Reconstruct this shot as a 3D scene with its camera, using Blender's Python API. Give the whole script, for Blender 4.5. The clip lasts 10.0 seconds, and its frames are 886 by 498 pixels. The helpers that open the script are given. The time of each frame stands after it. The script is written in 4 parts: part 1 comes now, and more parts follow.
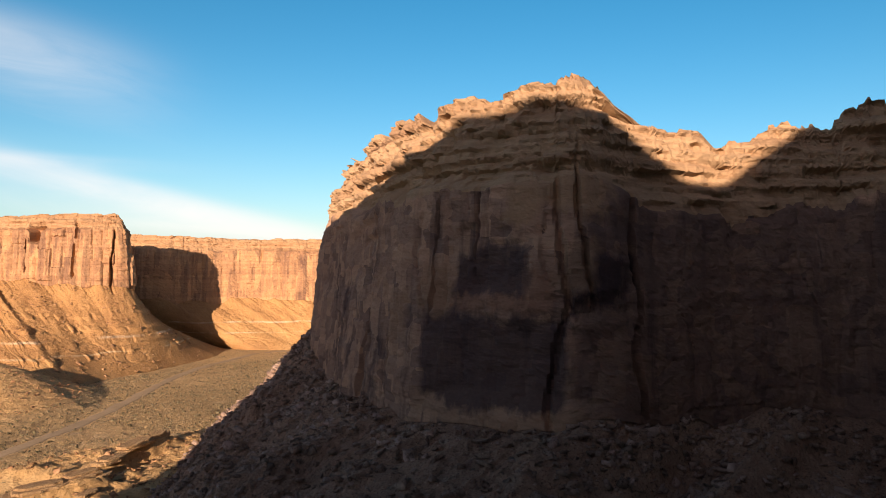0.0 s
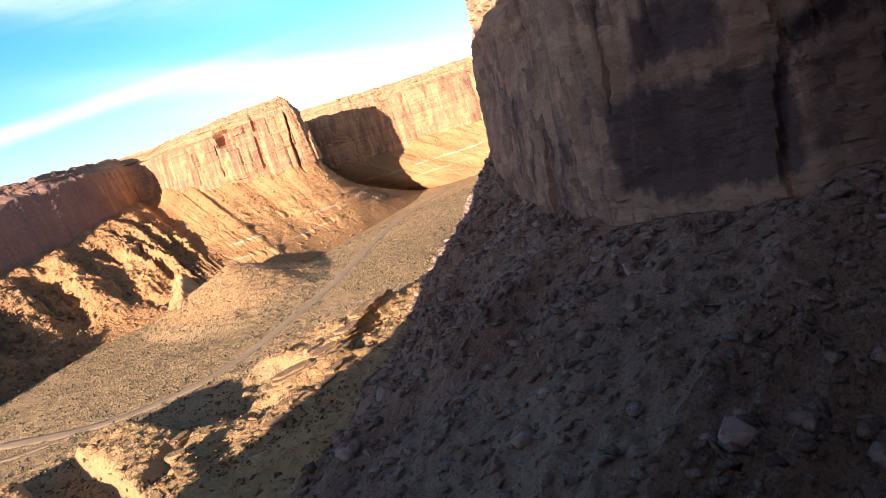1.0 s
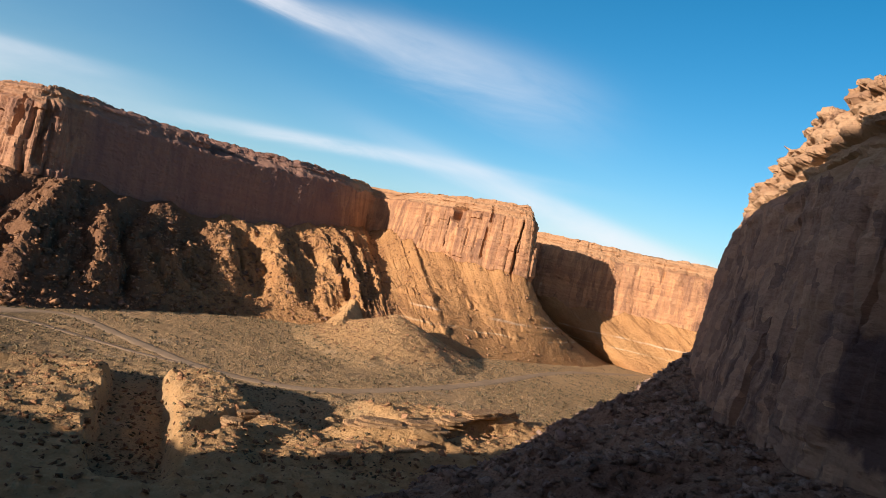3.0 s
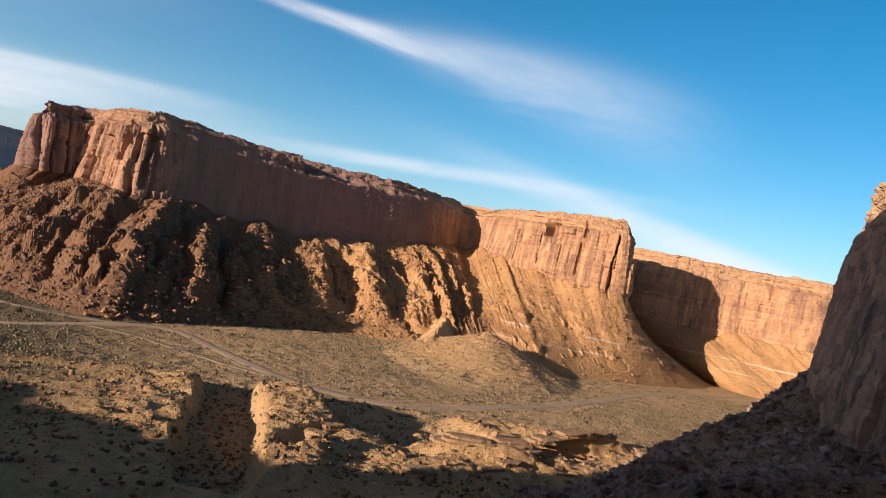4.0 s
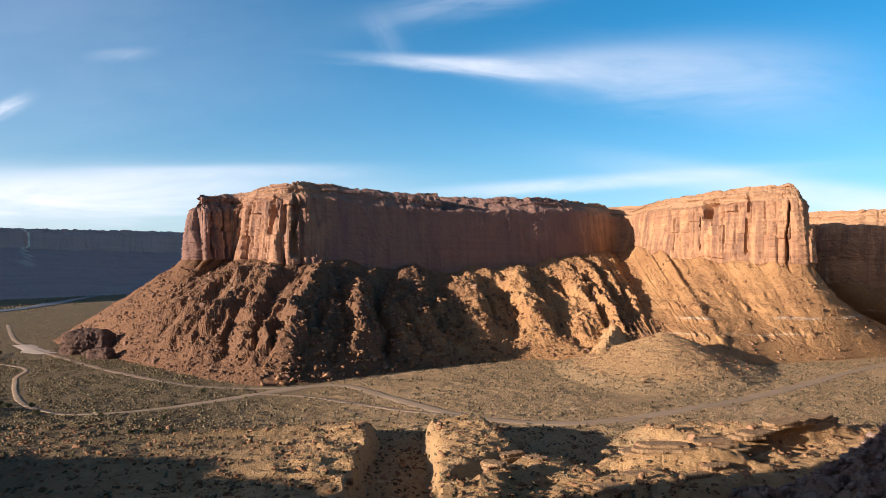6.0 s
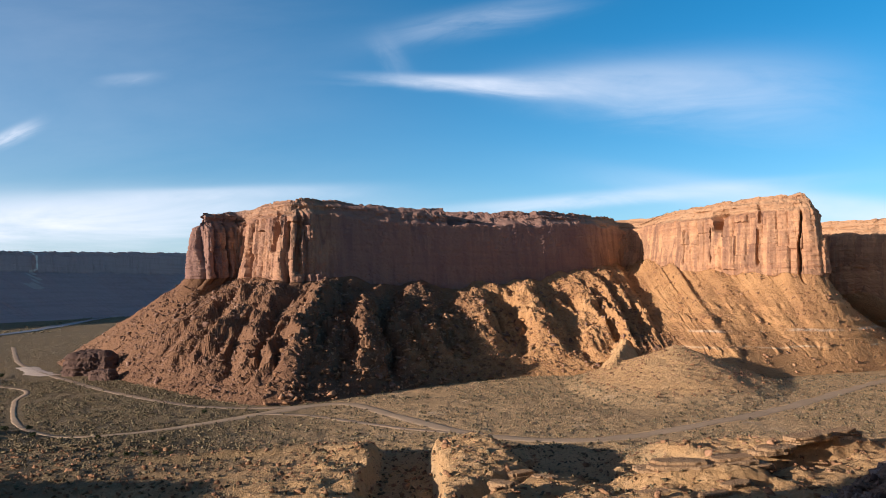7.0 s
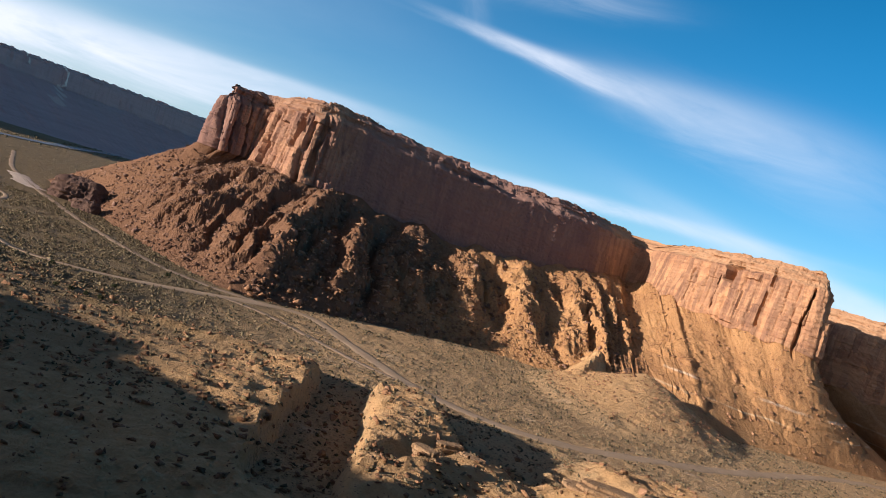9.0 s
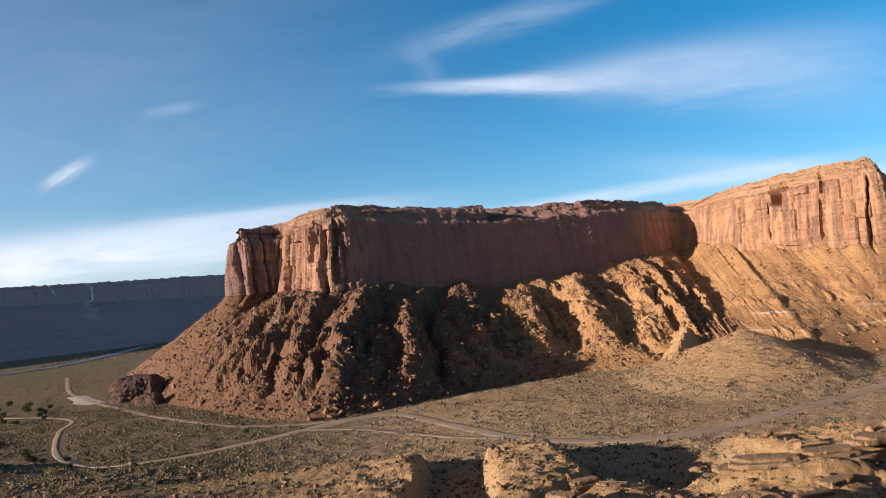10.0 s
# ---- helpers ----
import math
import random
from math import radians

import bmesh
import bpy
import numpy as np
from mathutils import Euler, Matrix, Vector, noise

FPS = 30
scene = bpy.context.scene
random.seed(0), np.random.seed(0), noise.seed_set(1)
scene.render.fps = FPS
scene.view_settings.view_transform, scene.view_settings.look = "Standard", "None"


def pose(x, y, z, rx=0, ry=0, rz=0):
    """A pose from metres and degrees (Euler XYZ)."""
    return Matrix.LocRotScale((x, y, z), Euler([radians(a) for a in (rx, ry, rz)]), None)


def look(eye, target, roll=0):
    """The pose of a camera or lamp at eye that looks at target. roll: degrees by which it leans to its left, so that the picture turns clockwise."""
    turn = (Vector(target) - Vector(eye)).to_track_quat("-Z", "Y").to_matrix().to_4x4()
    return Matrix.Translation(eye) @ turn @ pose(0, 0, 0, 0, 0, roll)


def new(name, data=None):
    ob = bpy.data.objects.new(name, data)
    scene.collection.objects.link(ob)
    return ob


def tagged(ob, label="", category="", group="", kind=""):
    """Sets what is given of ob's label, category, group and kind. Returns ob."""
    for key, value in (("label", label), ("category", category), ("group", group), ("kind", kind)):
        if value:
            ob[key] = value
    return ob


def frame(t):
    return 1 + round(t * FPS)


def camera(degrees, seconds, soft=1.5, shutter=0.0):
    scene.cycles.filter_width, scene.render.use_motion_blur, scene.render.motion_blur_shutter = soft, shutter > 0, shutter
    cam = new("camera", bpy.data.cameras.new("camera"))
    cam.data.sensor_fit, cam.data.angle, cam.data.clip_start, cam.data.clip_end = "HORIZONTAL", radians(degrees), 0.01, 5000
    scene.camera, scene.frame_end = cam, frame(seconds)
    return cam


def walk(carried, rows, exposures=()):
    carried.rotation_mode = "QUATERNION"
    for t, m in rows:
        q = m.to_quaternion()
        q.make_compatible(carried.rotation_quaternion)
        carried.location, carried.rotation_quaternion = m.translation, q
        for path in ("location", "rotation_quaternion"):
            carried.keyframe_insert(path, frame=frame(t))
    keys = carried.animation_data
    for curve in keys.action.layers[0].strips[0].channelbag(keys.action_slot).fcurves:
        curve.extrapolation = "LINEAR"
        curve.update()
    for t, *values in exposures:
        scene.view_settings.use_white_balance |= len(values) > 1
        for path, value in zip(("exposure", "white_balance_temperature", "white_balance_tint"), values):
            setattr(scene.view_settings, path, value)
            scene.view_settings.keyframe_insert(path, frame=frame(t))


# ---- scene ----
PATH = [
    (0, (-36.35, -36.82, 73.14), (41.20, 26.23, 76.00), 0.60),
    (0.5, (-28.72, -30.93, 72.01), (42.43, 37.87, 57.71), -5.40),
    (1, (-18.76, -23.43, 73.77), (35.89, 58.07, 54.32), -18.30),
    (1.5, (-16.42, -20.93, 70.75), (35.08, 62.77, 52.40), -19.60),
    (2, (-16.67, -20.35, 65.86), (37.98, 63.05, 58.85), -7.60),
    (2.5, (-14.05, -17.15, 60.98), (35.80, 69.50, 62.73), 1.90),
    (3, (-7.20, -13.47, 59.52), (25.70, 80.98, 60.62), 12.20),
    (3.2, (-4.71, -12.00, 59.81), (22.79, 84.15, 60.51), 15.00),
    (4.5, (-1.89, -3.32, 54.46), (10.56, 95.88, 55.66), 8.20),
    (5, (-0.02, -0.76, 54.22), (3.08, 99.19, 52.51), 4.80),
    (5.5, (1.67, 2.07, 53.35), (1.67, 102.07, 54.10), 0.90),
    (7, (4.00, 12.27, 50.72), (1.90, 112.07, 56.27), -0.60),
    (7.5, (4.64, 14.94, 50.24), (0.95, 114.59, 57.69), -3.60),
    (8, (5.93, 17.34, 50.37), (-4.67, 116.49, 58.32), -1.10),
    (8.5, (6.61, 19.24, 49.98), (-0.49, 118.99, 52.23), 8.10),
    (9, (5.68, 23.93, 49.68), (3.58, 123.88, 48.93), 19.10),
    (9.5, (5.81, 27.49, 48.87), (3.61, 127.24, 55.61), 12.70),
    (10, (6.01, 30.77, 47.96), (-2.39, 130.22, 54.46), -4.70),
]
cam = camera(62.6, 10.0, soft=0.9)
walk(cam, [(t, look(eye, target, roll)) for t, eye, target, roll in PATH], exposures=[(0.0, 0.95, 8000, 18), (0.3, 1.27, 7200, 18), (0.5, 1.48, 6750, 20), (0.8, 1.66, 6750, 18), (1.2, 1.66, 6750, 16), (1.5, 1.62, 6800, 16), (2.0, 1.2, 6900, 15), (2.5, 0.8, 7000, 15), (3.0, 0.8, 7000, 15), (4.5, 0.95, 6800, 15), (5.0, 1.13, 6700, 15), (5.5, 1.08, 6650, 15), (7.0, 0.84, 6350, 14), (10.0, 0.82, 6350, 14)])

# ---- sky, sun ----
SUN_TURN, SUN_UP = radians(28.0), radians(11.5)   # the way the light travels, from +x towards +y; its height
CLOUD_COLOUR = (5.6, 6.0, 6.6)
# direction east and up over north, turn, half length, half width, taper, grain, strength
CLOUDS = [
    (0.33, 0.272, -3.0, 0.20, 0.050, 0.06, 4.0, 0.40),
    (0.12, 0.284, -1.0, 0.20, 0.018, 0.06, 6.0, 0.42),
    (0.02, 0.285, -5.0, 0.13, 0.011, 0.03, 10.0, 0.7),
    (0.03, 0.375, 10.0, 0.13, 0.020, 0.0, 8.0, 0.26),
    (-0.09, 0.325, -55.0, 0.035, 0.016, 0.0, 12.0, 0.12),
    (-0.62, 0.098, 2.0, 0.40, 0.040, -0.03, 3.5, 1.15),
    (-0.36, 0.135, 1.0, 0.20, 0.010, 0.0, 7.0, 0.55),
    (0.20, 0.122, 4.0, 0.26, 0.010, 0.0, 7.0, 0.6),
    (0.58, 0.095, -9.0, 0.30, 0.020, 0.0, 4.0, 0.6),
    (0.80, 0.055, -6.0, 0.40, 0.03, 0.0, 4.0, 0.7),
    (-0.625, 0.222, 24.0, 0.035, 0.010, 0.0, 16.0, 0.75),
    (-0.60, 0.33, 0.0, 0.42, 0.26, 0.0, 1.2, 0.16),
    (-0.46, 0.30, 3.0, 0.04, 0.008, 0.0, 14.0, 0.22),
]
world = bpy.data.worlds.new("sky")
scene.world = world
world.use_nodes = True
wt = world.node_tree
wt.nodes.clear()


def wnode(kind, **inputs):
    n = wt.nodes.new(kind)
    for k, v in inputs.items():
        n.inputs[k].default_value = v
    return n


sky = wt.nodes.new("ShaderNodeTexSky")
sky.sky_type, sky.sun_disc = "NISHITA", False
sky.sun_elevation = SUN_UP
sky.sun_rotation = radians(270.0) - SUN_TURN
sky.altitude, sky.air_density, sky.dust_density, sky.ozone_density = 1400, 1.0, 0.15, 3.0


def wmath(op, a, b=None, c=None):
    n = wt.nodes.new("ShaderNodeMath")
    n.operation = op
    for i, v in enumerate((a, b, c)):
        if v is None:
            continue
        if isinstance(v, (int, float)):
            n.inputs[i].default_value = v
        else:
            wt.links.new(v, n.inputs[i])
    return n.outputs[0]


coord = wt.nodes.new("ShaderNodeTexCoord")
split = wt.nodes.new("ShaderNodeSeparateXYZ")
wt.links.new(coord.outputs["Generated"], split.inputs[0])
ahead = wmath("MAXIMUM", split.outputs[1], 0.08)
CU, CV = wmath("DIVIDE", split.outputs[0], ahead), wmath("DIVIDE", split.outputs[2], ahead)


def cirrus(u, v, turn, length, width, taper, grain, strength):
    """A streak of high cloud about the direction (u, v), turned by degrees; taper widens it towards its far end."""
    c, s = math.cos(radians(turn)), math.sin(radians(turn))
    du, dv = wmath("SUBTRACT", CU, u), wmath("SUBTRACT", CV, v)
    p = wmath("ADD", wmath("MULTIPLY", du, c), wmath("MULTIPLY", dv, s))
    q = wmath("SUBTRACT", wmath("MULTIPLY", dv, c), wmath("MULTIPLY", du, s))
    vec = wt.nodes.new("ShaderNodeCombineXYZ")
    wt.links.new(wmath("MULTIPLY", p, grain), vec.inputs[0])
    wt.links.new(wmath("MULTIPLY", q, grain * 4.5), vec.inputs[1])
    vec.inputs[2].default_value = u * 7 + v * 3
    tex = wnode("ShaderNodeTexNoise", Scale=1.0, Detail=7.0, Roughness=0.6, Distortion=0.6)
    wt.links.new(vec.outputs[0], tex.inputs["Vector"])
    n = tex.outputs[0]
    q = wmath("ADD", q, wmath("MULTIPLY", wmath("SUBTRACT", n, 0.5), width * 0.9))
    wide = wmath("MAXIMUM", wmath("MULTIPLY_ADD", p, taper, width), width * 0.18)
    e = wmath("ADD", wmath("POWER", wmath("ABSOLUTE", wmath("DIVIDE", p, length)), 2.6), wmath("POWER", wmath("ABSOLUTE", wmath("DIVIDE", q, wide)), 2.8))
    m = wmath("EXPONENT", wmath("MULTIPLY", e, -1.0))
    n = wmath("MULTIPLY_ADD", n, 1.7, -0.15)
    n = wmath("MINIMUM", wmath("MAXIMUM", n, 0.0), 1.0)
    return wmath("MULTIPLY", wmath("MULTIPLY", m, n), strength)


cover = None
for streak in CLOUDS:
    k = cirrus(*streak)
    cover = k if cover is None else wmath("SUBTRACT", 1.0, wmath("MULTIPLY", wmath("SUBTRACT", 1.0, cover), wmath("SUBTRACT", 1.0, k)))
cover = wmath("MULTIPLY", cover, wmath("MINIMUM", wmath("MAXIMUM", wmath("MULTIPLY", split.outputs[1], 5.0), 0.0), 1.0))
cloud_mix = wt.nodes.new("ShaderNodeMix")
cloud_mix.data_type = "RGBA"
wt.links.new(cover, cloud_mix.inputs[0])
vivid = wnode("ShaderNodeHueSaturation", Saturation=1.32, Hue=0.489)
wt.links.new(sky.outputs[0], vivid.inputs["Color"])
haze = wt.nodes.new("ShaderNodeMix")
haze.data_type = "RGBA"
wt.links.new(wmath("EXPONENT", wmath("MULTIPLY", wmath("MAXIMUM", split.outputs[2], 0.0), -14.0)), haze.inputs[0])
wt.links.new(vivid.outputs[0], haze.inputs[6])
haze.inputs[7].default_value = (2.7, 3.7, 4.5, 1)
# the warm glow of the sky round the low sun
toward = wt.nodes.new("ShaderNodeVectorMath")
toward.operation = "DOT_PRODUCT"
wt.links.new(coord.outputs["Generated"], toward.inputs[0])
toward.inputs[1].default_value = (-math.cos(SUN_TURN), -math.sin(SUN_TURN), 0.12)
glow = wt.nodes.new("ShaderNodeMix")
glow.data_type = "RGBA"
wt.links.new(wmath("MULTIPLY", wmath("EXPONENT", wmath("MULTIPLY", wmath("SUBTRACT", 1.0, toward.outputs["Value"]), -2.6)), 0.62), glow.inputs[0])
wt.links.new(haze.outputs[2], glow.inputs[6])
glow.inputs[7].default_value = (5.6, 3.7, 3.1, 1)
# a clear sky darkens towards the zenith when the sun is low
high = wt.nodes.new("ShaderNodeMapRange")
high.interpolation_type = "SMOOTHSTEP"
high.inputs["From Min"].default_value, high.inputs["From Max"].default_value = 0.34, 0.9
high.inputs["To Min"].default_value, high.inputs["To Max"].default_value = 1.0, 0.3
wt.links.new(split.outputs[2], high.inputs[0])
dome = wt.nodes.new("ShaderNodeVectorMath")
dome.operation = "SCALE"
wt.links.new(glow.outputs[2], dome.inputs[0])
wt.links.new(high.outputs[0], dome.inputs["Scale"])
wt.links.new(dome.outputs[0], cloud_mix.inputs[6])
cloud_mix.inputs[7].default_value = (*CLOUD_COLOUR, 1)
wout, wbg = wt.nodes.new("ShaderNodeOutputWorld"), wt.nodes.new("ShaderNodeBackground")
wbg.inputs["Strength"].default_value = 0.093
wt.links.new(cloud_mix.outputs[2], wbg.inputs[0])
wt.links.new(wbg.outputs[0], wout.inputs[0])

sun = new("sun", bpy.data.lights.new("sun", "SUN"))
sun.data.energy, sun.data.angle, sun.data.color = 4.1, radians(0.55), (1.0, 0.81, 0.67)
light_way = Vector((math.cos(SUN_TURN) * math.cos(SUN_UP), math.sin(SUN_TURN) * math.cos(SUN_UP), -math.sin(SUN_UP)))
sun.matrix_world = Matrix.Translation((-900, -400, 400)) @ light_way.to_track_quat("-Z", "Y").to_matrix().to_4x4()


# ---- materials ----
class Mat:
    """A node material with short helpers."""

    def __init__(self, name, rough=0.95):
        self.m = bpy.data.materials.new(name)
        self.m.use_nodes = True
        self.t = self.m.node_tree
        self.b = self.t.nodes["Principled BSDF"]
        self.b.inputs["Roughness"].default_value = rough
        self.b.inputs["Specular IOR Level"].default_value = 0.15
        self.co = self.t.nodes.new("ShaderNodeTexCoord").outputs["Object"]

    def noise(self, scale, stretch=(1, 1, 1), detail=5.0, rough=0.55, distort=0.0, turn=(0, 0, 0)):
        mp = self.t.nodes.new("ShaderNodeMapping")
        mp.inputs["Scale"].default_value = [scale * k for k in stretch]
        mp.inputs["Rotation"].default_value = turn
        self.t.links.new(self.co, mp.inputs[0])
        n = self.t.nodes.new("ShaderNodeTexNoise")
        n.inputs["Scale"].default_value, n.inputs["Detail"].default_value = 1.0, detail
        n.inputs["Roughness"].default_value, n.inputs["Distortion"].default_value = rough, distort
        self.t.links.new(mp.outputs[0], n.inputs["Vector"])
        return n.outputs[0]

    def streak(self, slope, size, detail=4.0, rough=0.6):
        """Noise drawn out down a slope of so many degrees that falls towards the viewer; sizes in metres."""
        mp = self.t.nodes.new("ShaderNodeMapping")
        mp.vector_type = "TEXTURE"
        mp.inputs["Rotation"].default_value = (radians(slope), 0, radians(8.0))
        mp.inputs["Scale"].default_value = size
        self.t.links.new(self.co, mp.inputs[0])
        n = self.t.nodes.new("ShaderNodeTexNoise")
        n.inputs["Scale"].default_value, n.inputs["Detail"].default_value, n.inputs["Roughness"].default_value = 1.0, detail, rough
        self.t.links.new(mp.outputs[0], n.inputs["Vector"])
        return n.outputs[0]

    def ramp(self, value, stops):
        r = self.t.nodes.new("ShaderNodeValToRGB")
        e = r.color_ramp.elements
        while len(e) < len(stops):
            e.new(0.5)
        for el, (p, c) in zip(e, stops):
            el.position, el.color = p, (*c, 1) if len(c) == 3 else c
        self.t.links.new(value, r.inputs[0])
        return r.outputs[0]

    def mask(self, value, lo, hi):
        n = self.t.nodes.new("ShaderNodeMapRange")
        n.inputs["From Min"].default_value, n.inputs["From Max"].default_value = lo, hi
        self.t.links.new(value, n.inputs[0])
        return n.outputs[0]

    def mix(self, fac, a, b, mode="MIX"):
        n = self.t.nodes.new("ShaderNodeMix")
        n.data_type, n.blend_type = "RGBA", mode
        for v, s in ((fac, n.inputs[0]), (a, n.inputs[6]), (b, n.inputs[7])):
            if isinstance(v, float):
                s.default_value = v
            elif isinstance(v, tuple):
                s.default_value = (*v, 1)
            else:
                self.t.links.new(v, s)
        return n.outputs[2]

    def calc(self, op, a, b):
        n = self.t.nodes.new("ShaderNodeMath")
        n.operation = op
        for v, s in ((a, n.inputs[0]), (b, n.inputs[1])):
            if isinstance(v, float):
                s.default_value = v
            else:
                self.t.links.new(v, s)
        return n.outputs[0]

    def axis(self, i):
        n = self.t.nodes.new("ShaderNodeSeparateXYZ")
        self.t.links.new(self.co, n.inputs[0])
        return n.outputs[i]

    def done(self, colour, height=None, depth=0.3, strength=1.0):
        self.t.links.new(colour, self.b.inputs["Base Color"])
        if height is not None:
            n = self.t.nodes.new("ShaderNodeBump")
            n.inputs["Distance"].default_value, n.inputs["Strength"].default_value = depth, strength
            self.t.links.new(height, n.inputs["Height"])
            self.t.links.new(n.outputs[0], self.b.inputs["Normal"])
        return self.m


def cliff_material(name, light, mid, dark, varnish, streak=0.7, varnish_at=(0.52, 0.66), patch=0.02, alcove_shade=None, panels=0.0, patches=(), cell=(0.036, 0.036, 0.04)):
    m = Mat(name)
    beds = m.noise(1.0, (0.006, 0.006, 0.22), 6, 0.65)
    base = m.ramp(beds, [(0.3, dark), (0.45, mid), (0.58, light), (0.7, mid)])
    blot = m.noise(patch, (1, 1, 1.4), 5, 0.6)
    base = m.mix(m.mask(blot, 0.35, 0.7), base, m.mix(0.5, base, light))
    runs = m.noise(1.0, (0.16, 0.16, 0.012), 5, 0.6, 0.4)
    where = m.calc("MULTIPLY", m.mask(runs, *varnish_at), m.mask(m.noise(patch * 0.8, (1, 1, 1), 3), 0.38, 0.62))
    base = m.mix(m.calc("MULTIPLY", where, streak), base, varnish)
    if panels:
        mp = m.t.nodes.new("ShaderNodeMapping")
        mp.inputs["Scale"].default_value = cell
        m.t.links.new(m.co, mp.inputs[0])
        cells = m.t.nodes.new("ShaderNodeTexVoronoi")
        cells.distance = "CHEBYCHEV"
        cells.inputs["Randomness"].default_value = 0.8
        m.t.links.new(mp.outputs[0], cells.inputs["Vector"])
        tone = m.t.nodes.new("ShaderNodeSeparateColor")
        m.t.links.new(cells.outputs["Color"], tone.inputs[0])
        soft = m.calc("ADD", tone.outputs[0], m.calc("MULTIPLY", m.calc("SUBTRACT", m.noise(0.25, (1, 1, 1), 4), 0.5), 0.5))
        base = m.mix(panels, base, m.ramp(soft, [(0.12, (0.5, 0.48, 0.54)), (0.3, (0.9, 0.86, 0.85)), (0.6, (1.1, 1.04, 0.98)), (0.9, (1.6, 1.5, 1.3))]), "MULTIPLY")
    if alcove_shade:
        # shade of the alcove put into the colour; part of the headland darkens too
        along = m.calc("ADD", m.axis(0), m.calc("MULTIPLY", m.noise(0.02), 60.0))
        inner = m.calc("MULTIPLY", m.mask(along, alcove_shade[1] + 30.0, alcove_shade[0] + 30.0), m.calc("MAXIMUM", m.calc("MAXIMUM", m.mask(along, -70.0, -45.0), m.mask(along, -114.0, -126.0)), 0.4))
        base = m.mix(inner, base, m.mix(alcove_shade[2], base, (0.25, 0.162, 0.15)))
    # sheets of varnish, freshly broken faces, painted shade and painted sunlit cracks: y and z of the middle, half
    # sizes, colour
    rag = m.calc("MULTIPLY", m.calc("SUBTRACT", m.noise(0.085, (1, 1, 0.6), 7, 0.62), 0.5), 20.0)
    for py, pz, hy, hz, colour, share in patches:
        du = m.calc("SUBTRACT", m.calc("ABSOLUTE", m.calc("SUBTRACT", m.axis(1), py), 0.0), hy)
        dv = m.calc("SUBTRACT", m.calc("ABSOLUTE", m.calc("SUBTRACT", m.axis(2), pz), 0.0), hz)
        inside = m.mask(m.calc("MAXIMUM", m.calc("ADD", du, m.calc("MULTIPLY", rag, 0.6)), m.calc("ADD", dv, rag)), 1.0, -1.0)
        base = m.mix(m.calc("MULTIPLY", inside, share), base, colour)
    fine = m.noise(0.9, (1, 1, 2.5), 6, 0.7)
    base = m.mix(0.35, base, m.ramp(fine, [(0.25, (0.35, 0.3, 0.28)), (0.75, (1.0, 1.0, 1.0))]), "MULTIPLY")
    joints = m.noise(0.35, (1, 1, 3.0), 7, 0.7)
    return m.done(base, joints, 0.9, 0.8)


def rubble_material(name, light, mid, dark, band=None, red=None, single=False, streaks=0.0):
    m = Mat(name)
    big = m.noise(0.025, (1, 1, 1), 4, 0.6)
    base = m.ramp(big, [(0.3, dark), (0.5, mid), (0.7, light)])
    speck = m.noise(0.8, (1, 1, 1), 5, 0.7)
    base = m.mix(m.mask(speck, 0.52, 0.7), base, m.mix(0.55, base, light))
    base = m.mix(m.mask(speck, 0.48, 0.3), base, m.mix(0.6, base, dark))
    grit = m.noise(2.1, (1, 1, 1), 3, 0.65)
    base = m.mix(m.mask(grit, 0.45, 0.33), base, m.mix(0.75, base, (0.12, 0.07, 0.045)))
    base = m.mix(m.calc("MULTIPLY", m.mask(grit, 0.58, 0.68), 0.45), base, (0.62, 0.47, 0.33))
    if streaks:
        run = m.streak(30.0, (1.6, 26.0, 3.0), 4, 0.65)
        base = m.mix(m.calc("MULTIPLY", m.mask(run, 0.5, 0.36), streaks), base, m.mix(0.7, base, dark, "MULTIPLY"))
        base = m.mix(m.calc("MULTIPLY", m.mask(run, 0.54, 0.68), streaks), base, m.mix(0.5, base, light))
    if band:
        z = m.calc("ADD", m.axis(2), m.calc("MULTIPLY", m.noise(0.03, (1, 1, 0), 3), 5.0))
        for level, wide, colour in band:
            line = m.mask(m.calc("ABSOLUTE", m.calc("SUBTRACT", z, level), 0.0), wide, wide * 0.4)
            line = m.calc("MULTIPLY", line, m.mask(m.noise(0.04, (1, 1, 0), 4), 0.42, 0.58))
            line = m.calc("MULTIPLY", line, m.mask(m.axis(0), 130.0, 150.0))
            base = m.mix(line, base, colour)
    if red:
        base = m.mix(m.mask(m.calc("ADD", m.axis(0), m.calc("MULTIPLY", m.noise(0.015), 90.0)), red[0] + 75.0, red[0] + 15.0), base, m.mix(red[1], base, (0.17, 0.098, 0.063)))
    if single:
        pick = m.t.nodes.new("ShaderNodeNewGeometry").outputs["Random Per Island"]
        base = m.mix(0.75, base, m.ramp(pick, [(0.0, (0.4, 0.37, 0.37)), (0.35, (0.8, 0.78, 0.76)), (0.7, (1.0, 1.0, 1.02)), (0.9, (1.12, 1.12, 1.2)), (1.0, (1.35, 1.35, 1.35))]), "MULTIPLY")
    bump = m.noise(0.45, (1, 1, 1), 7, 0.75)
    return m.done(base, bump, 1.4, 1.0)


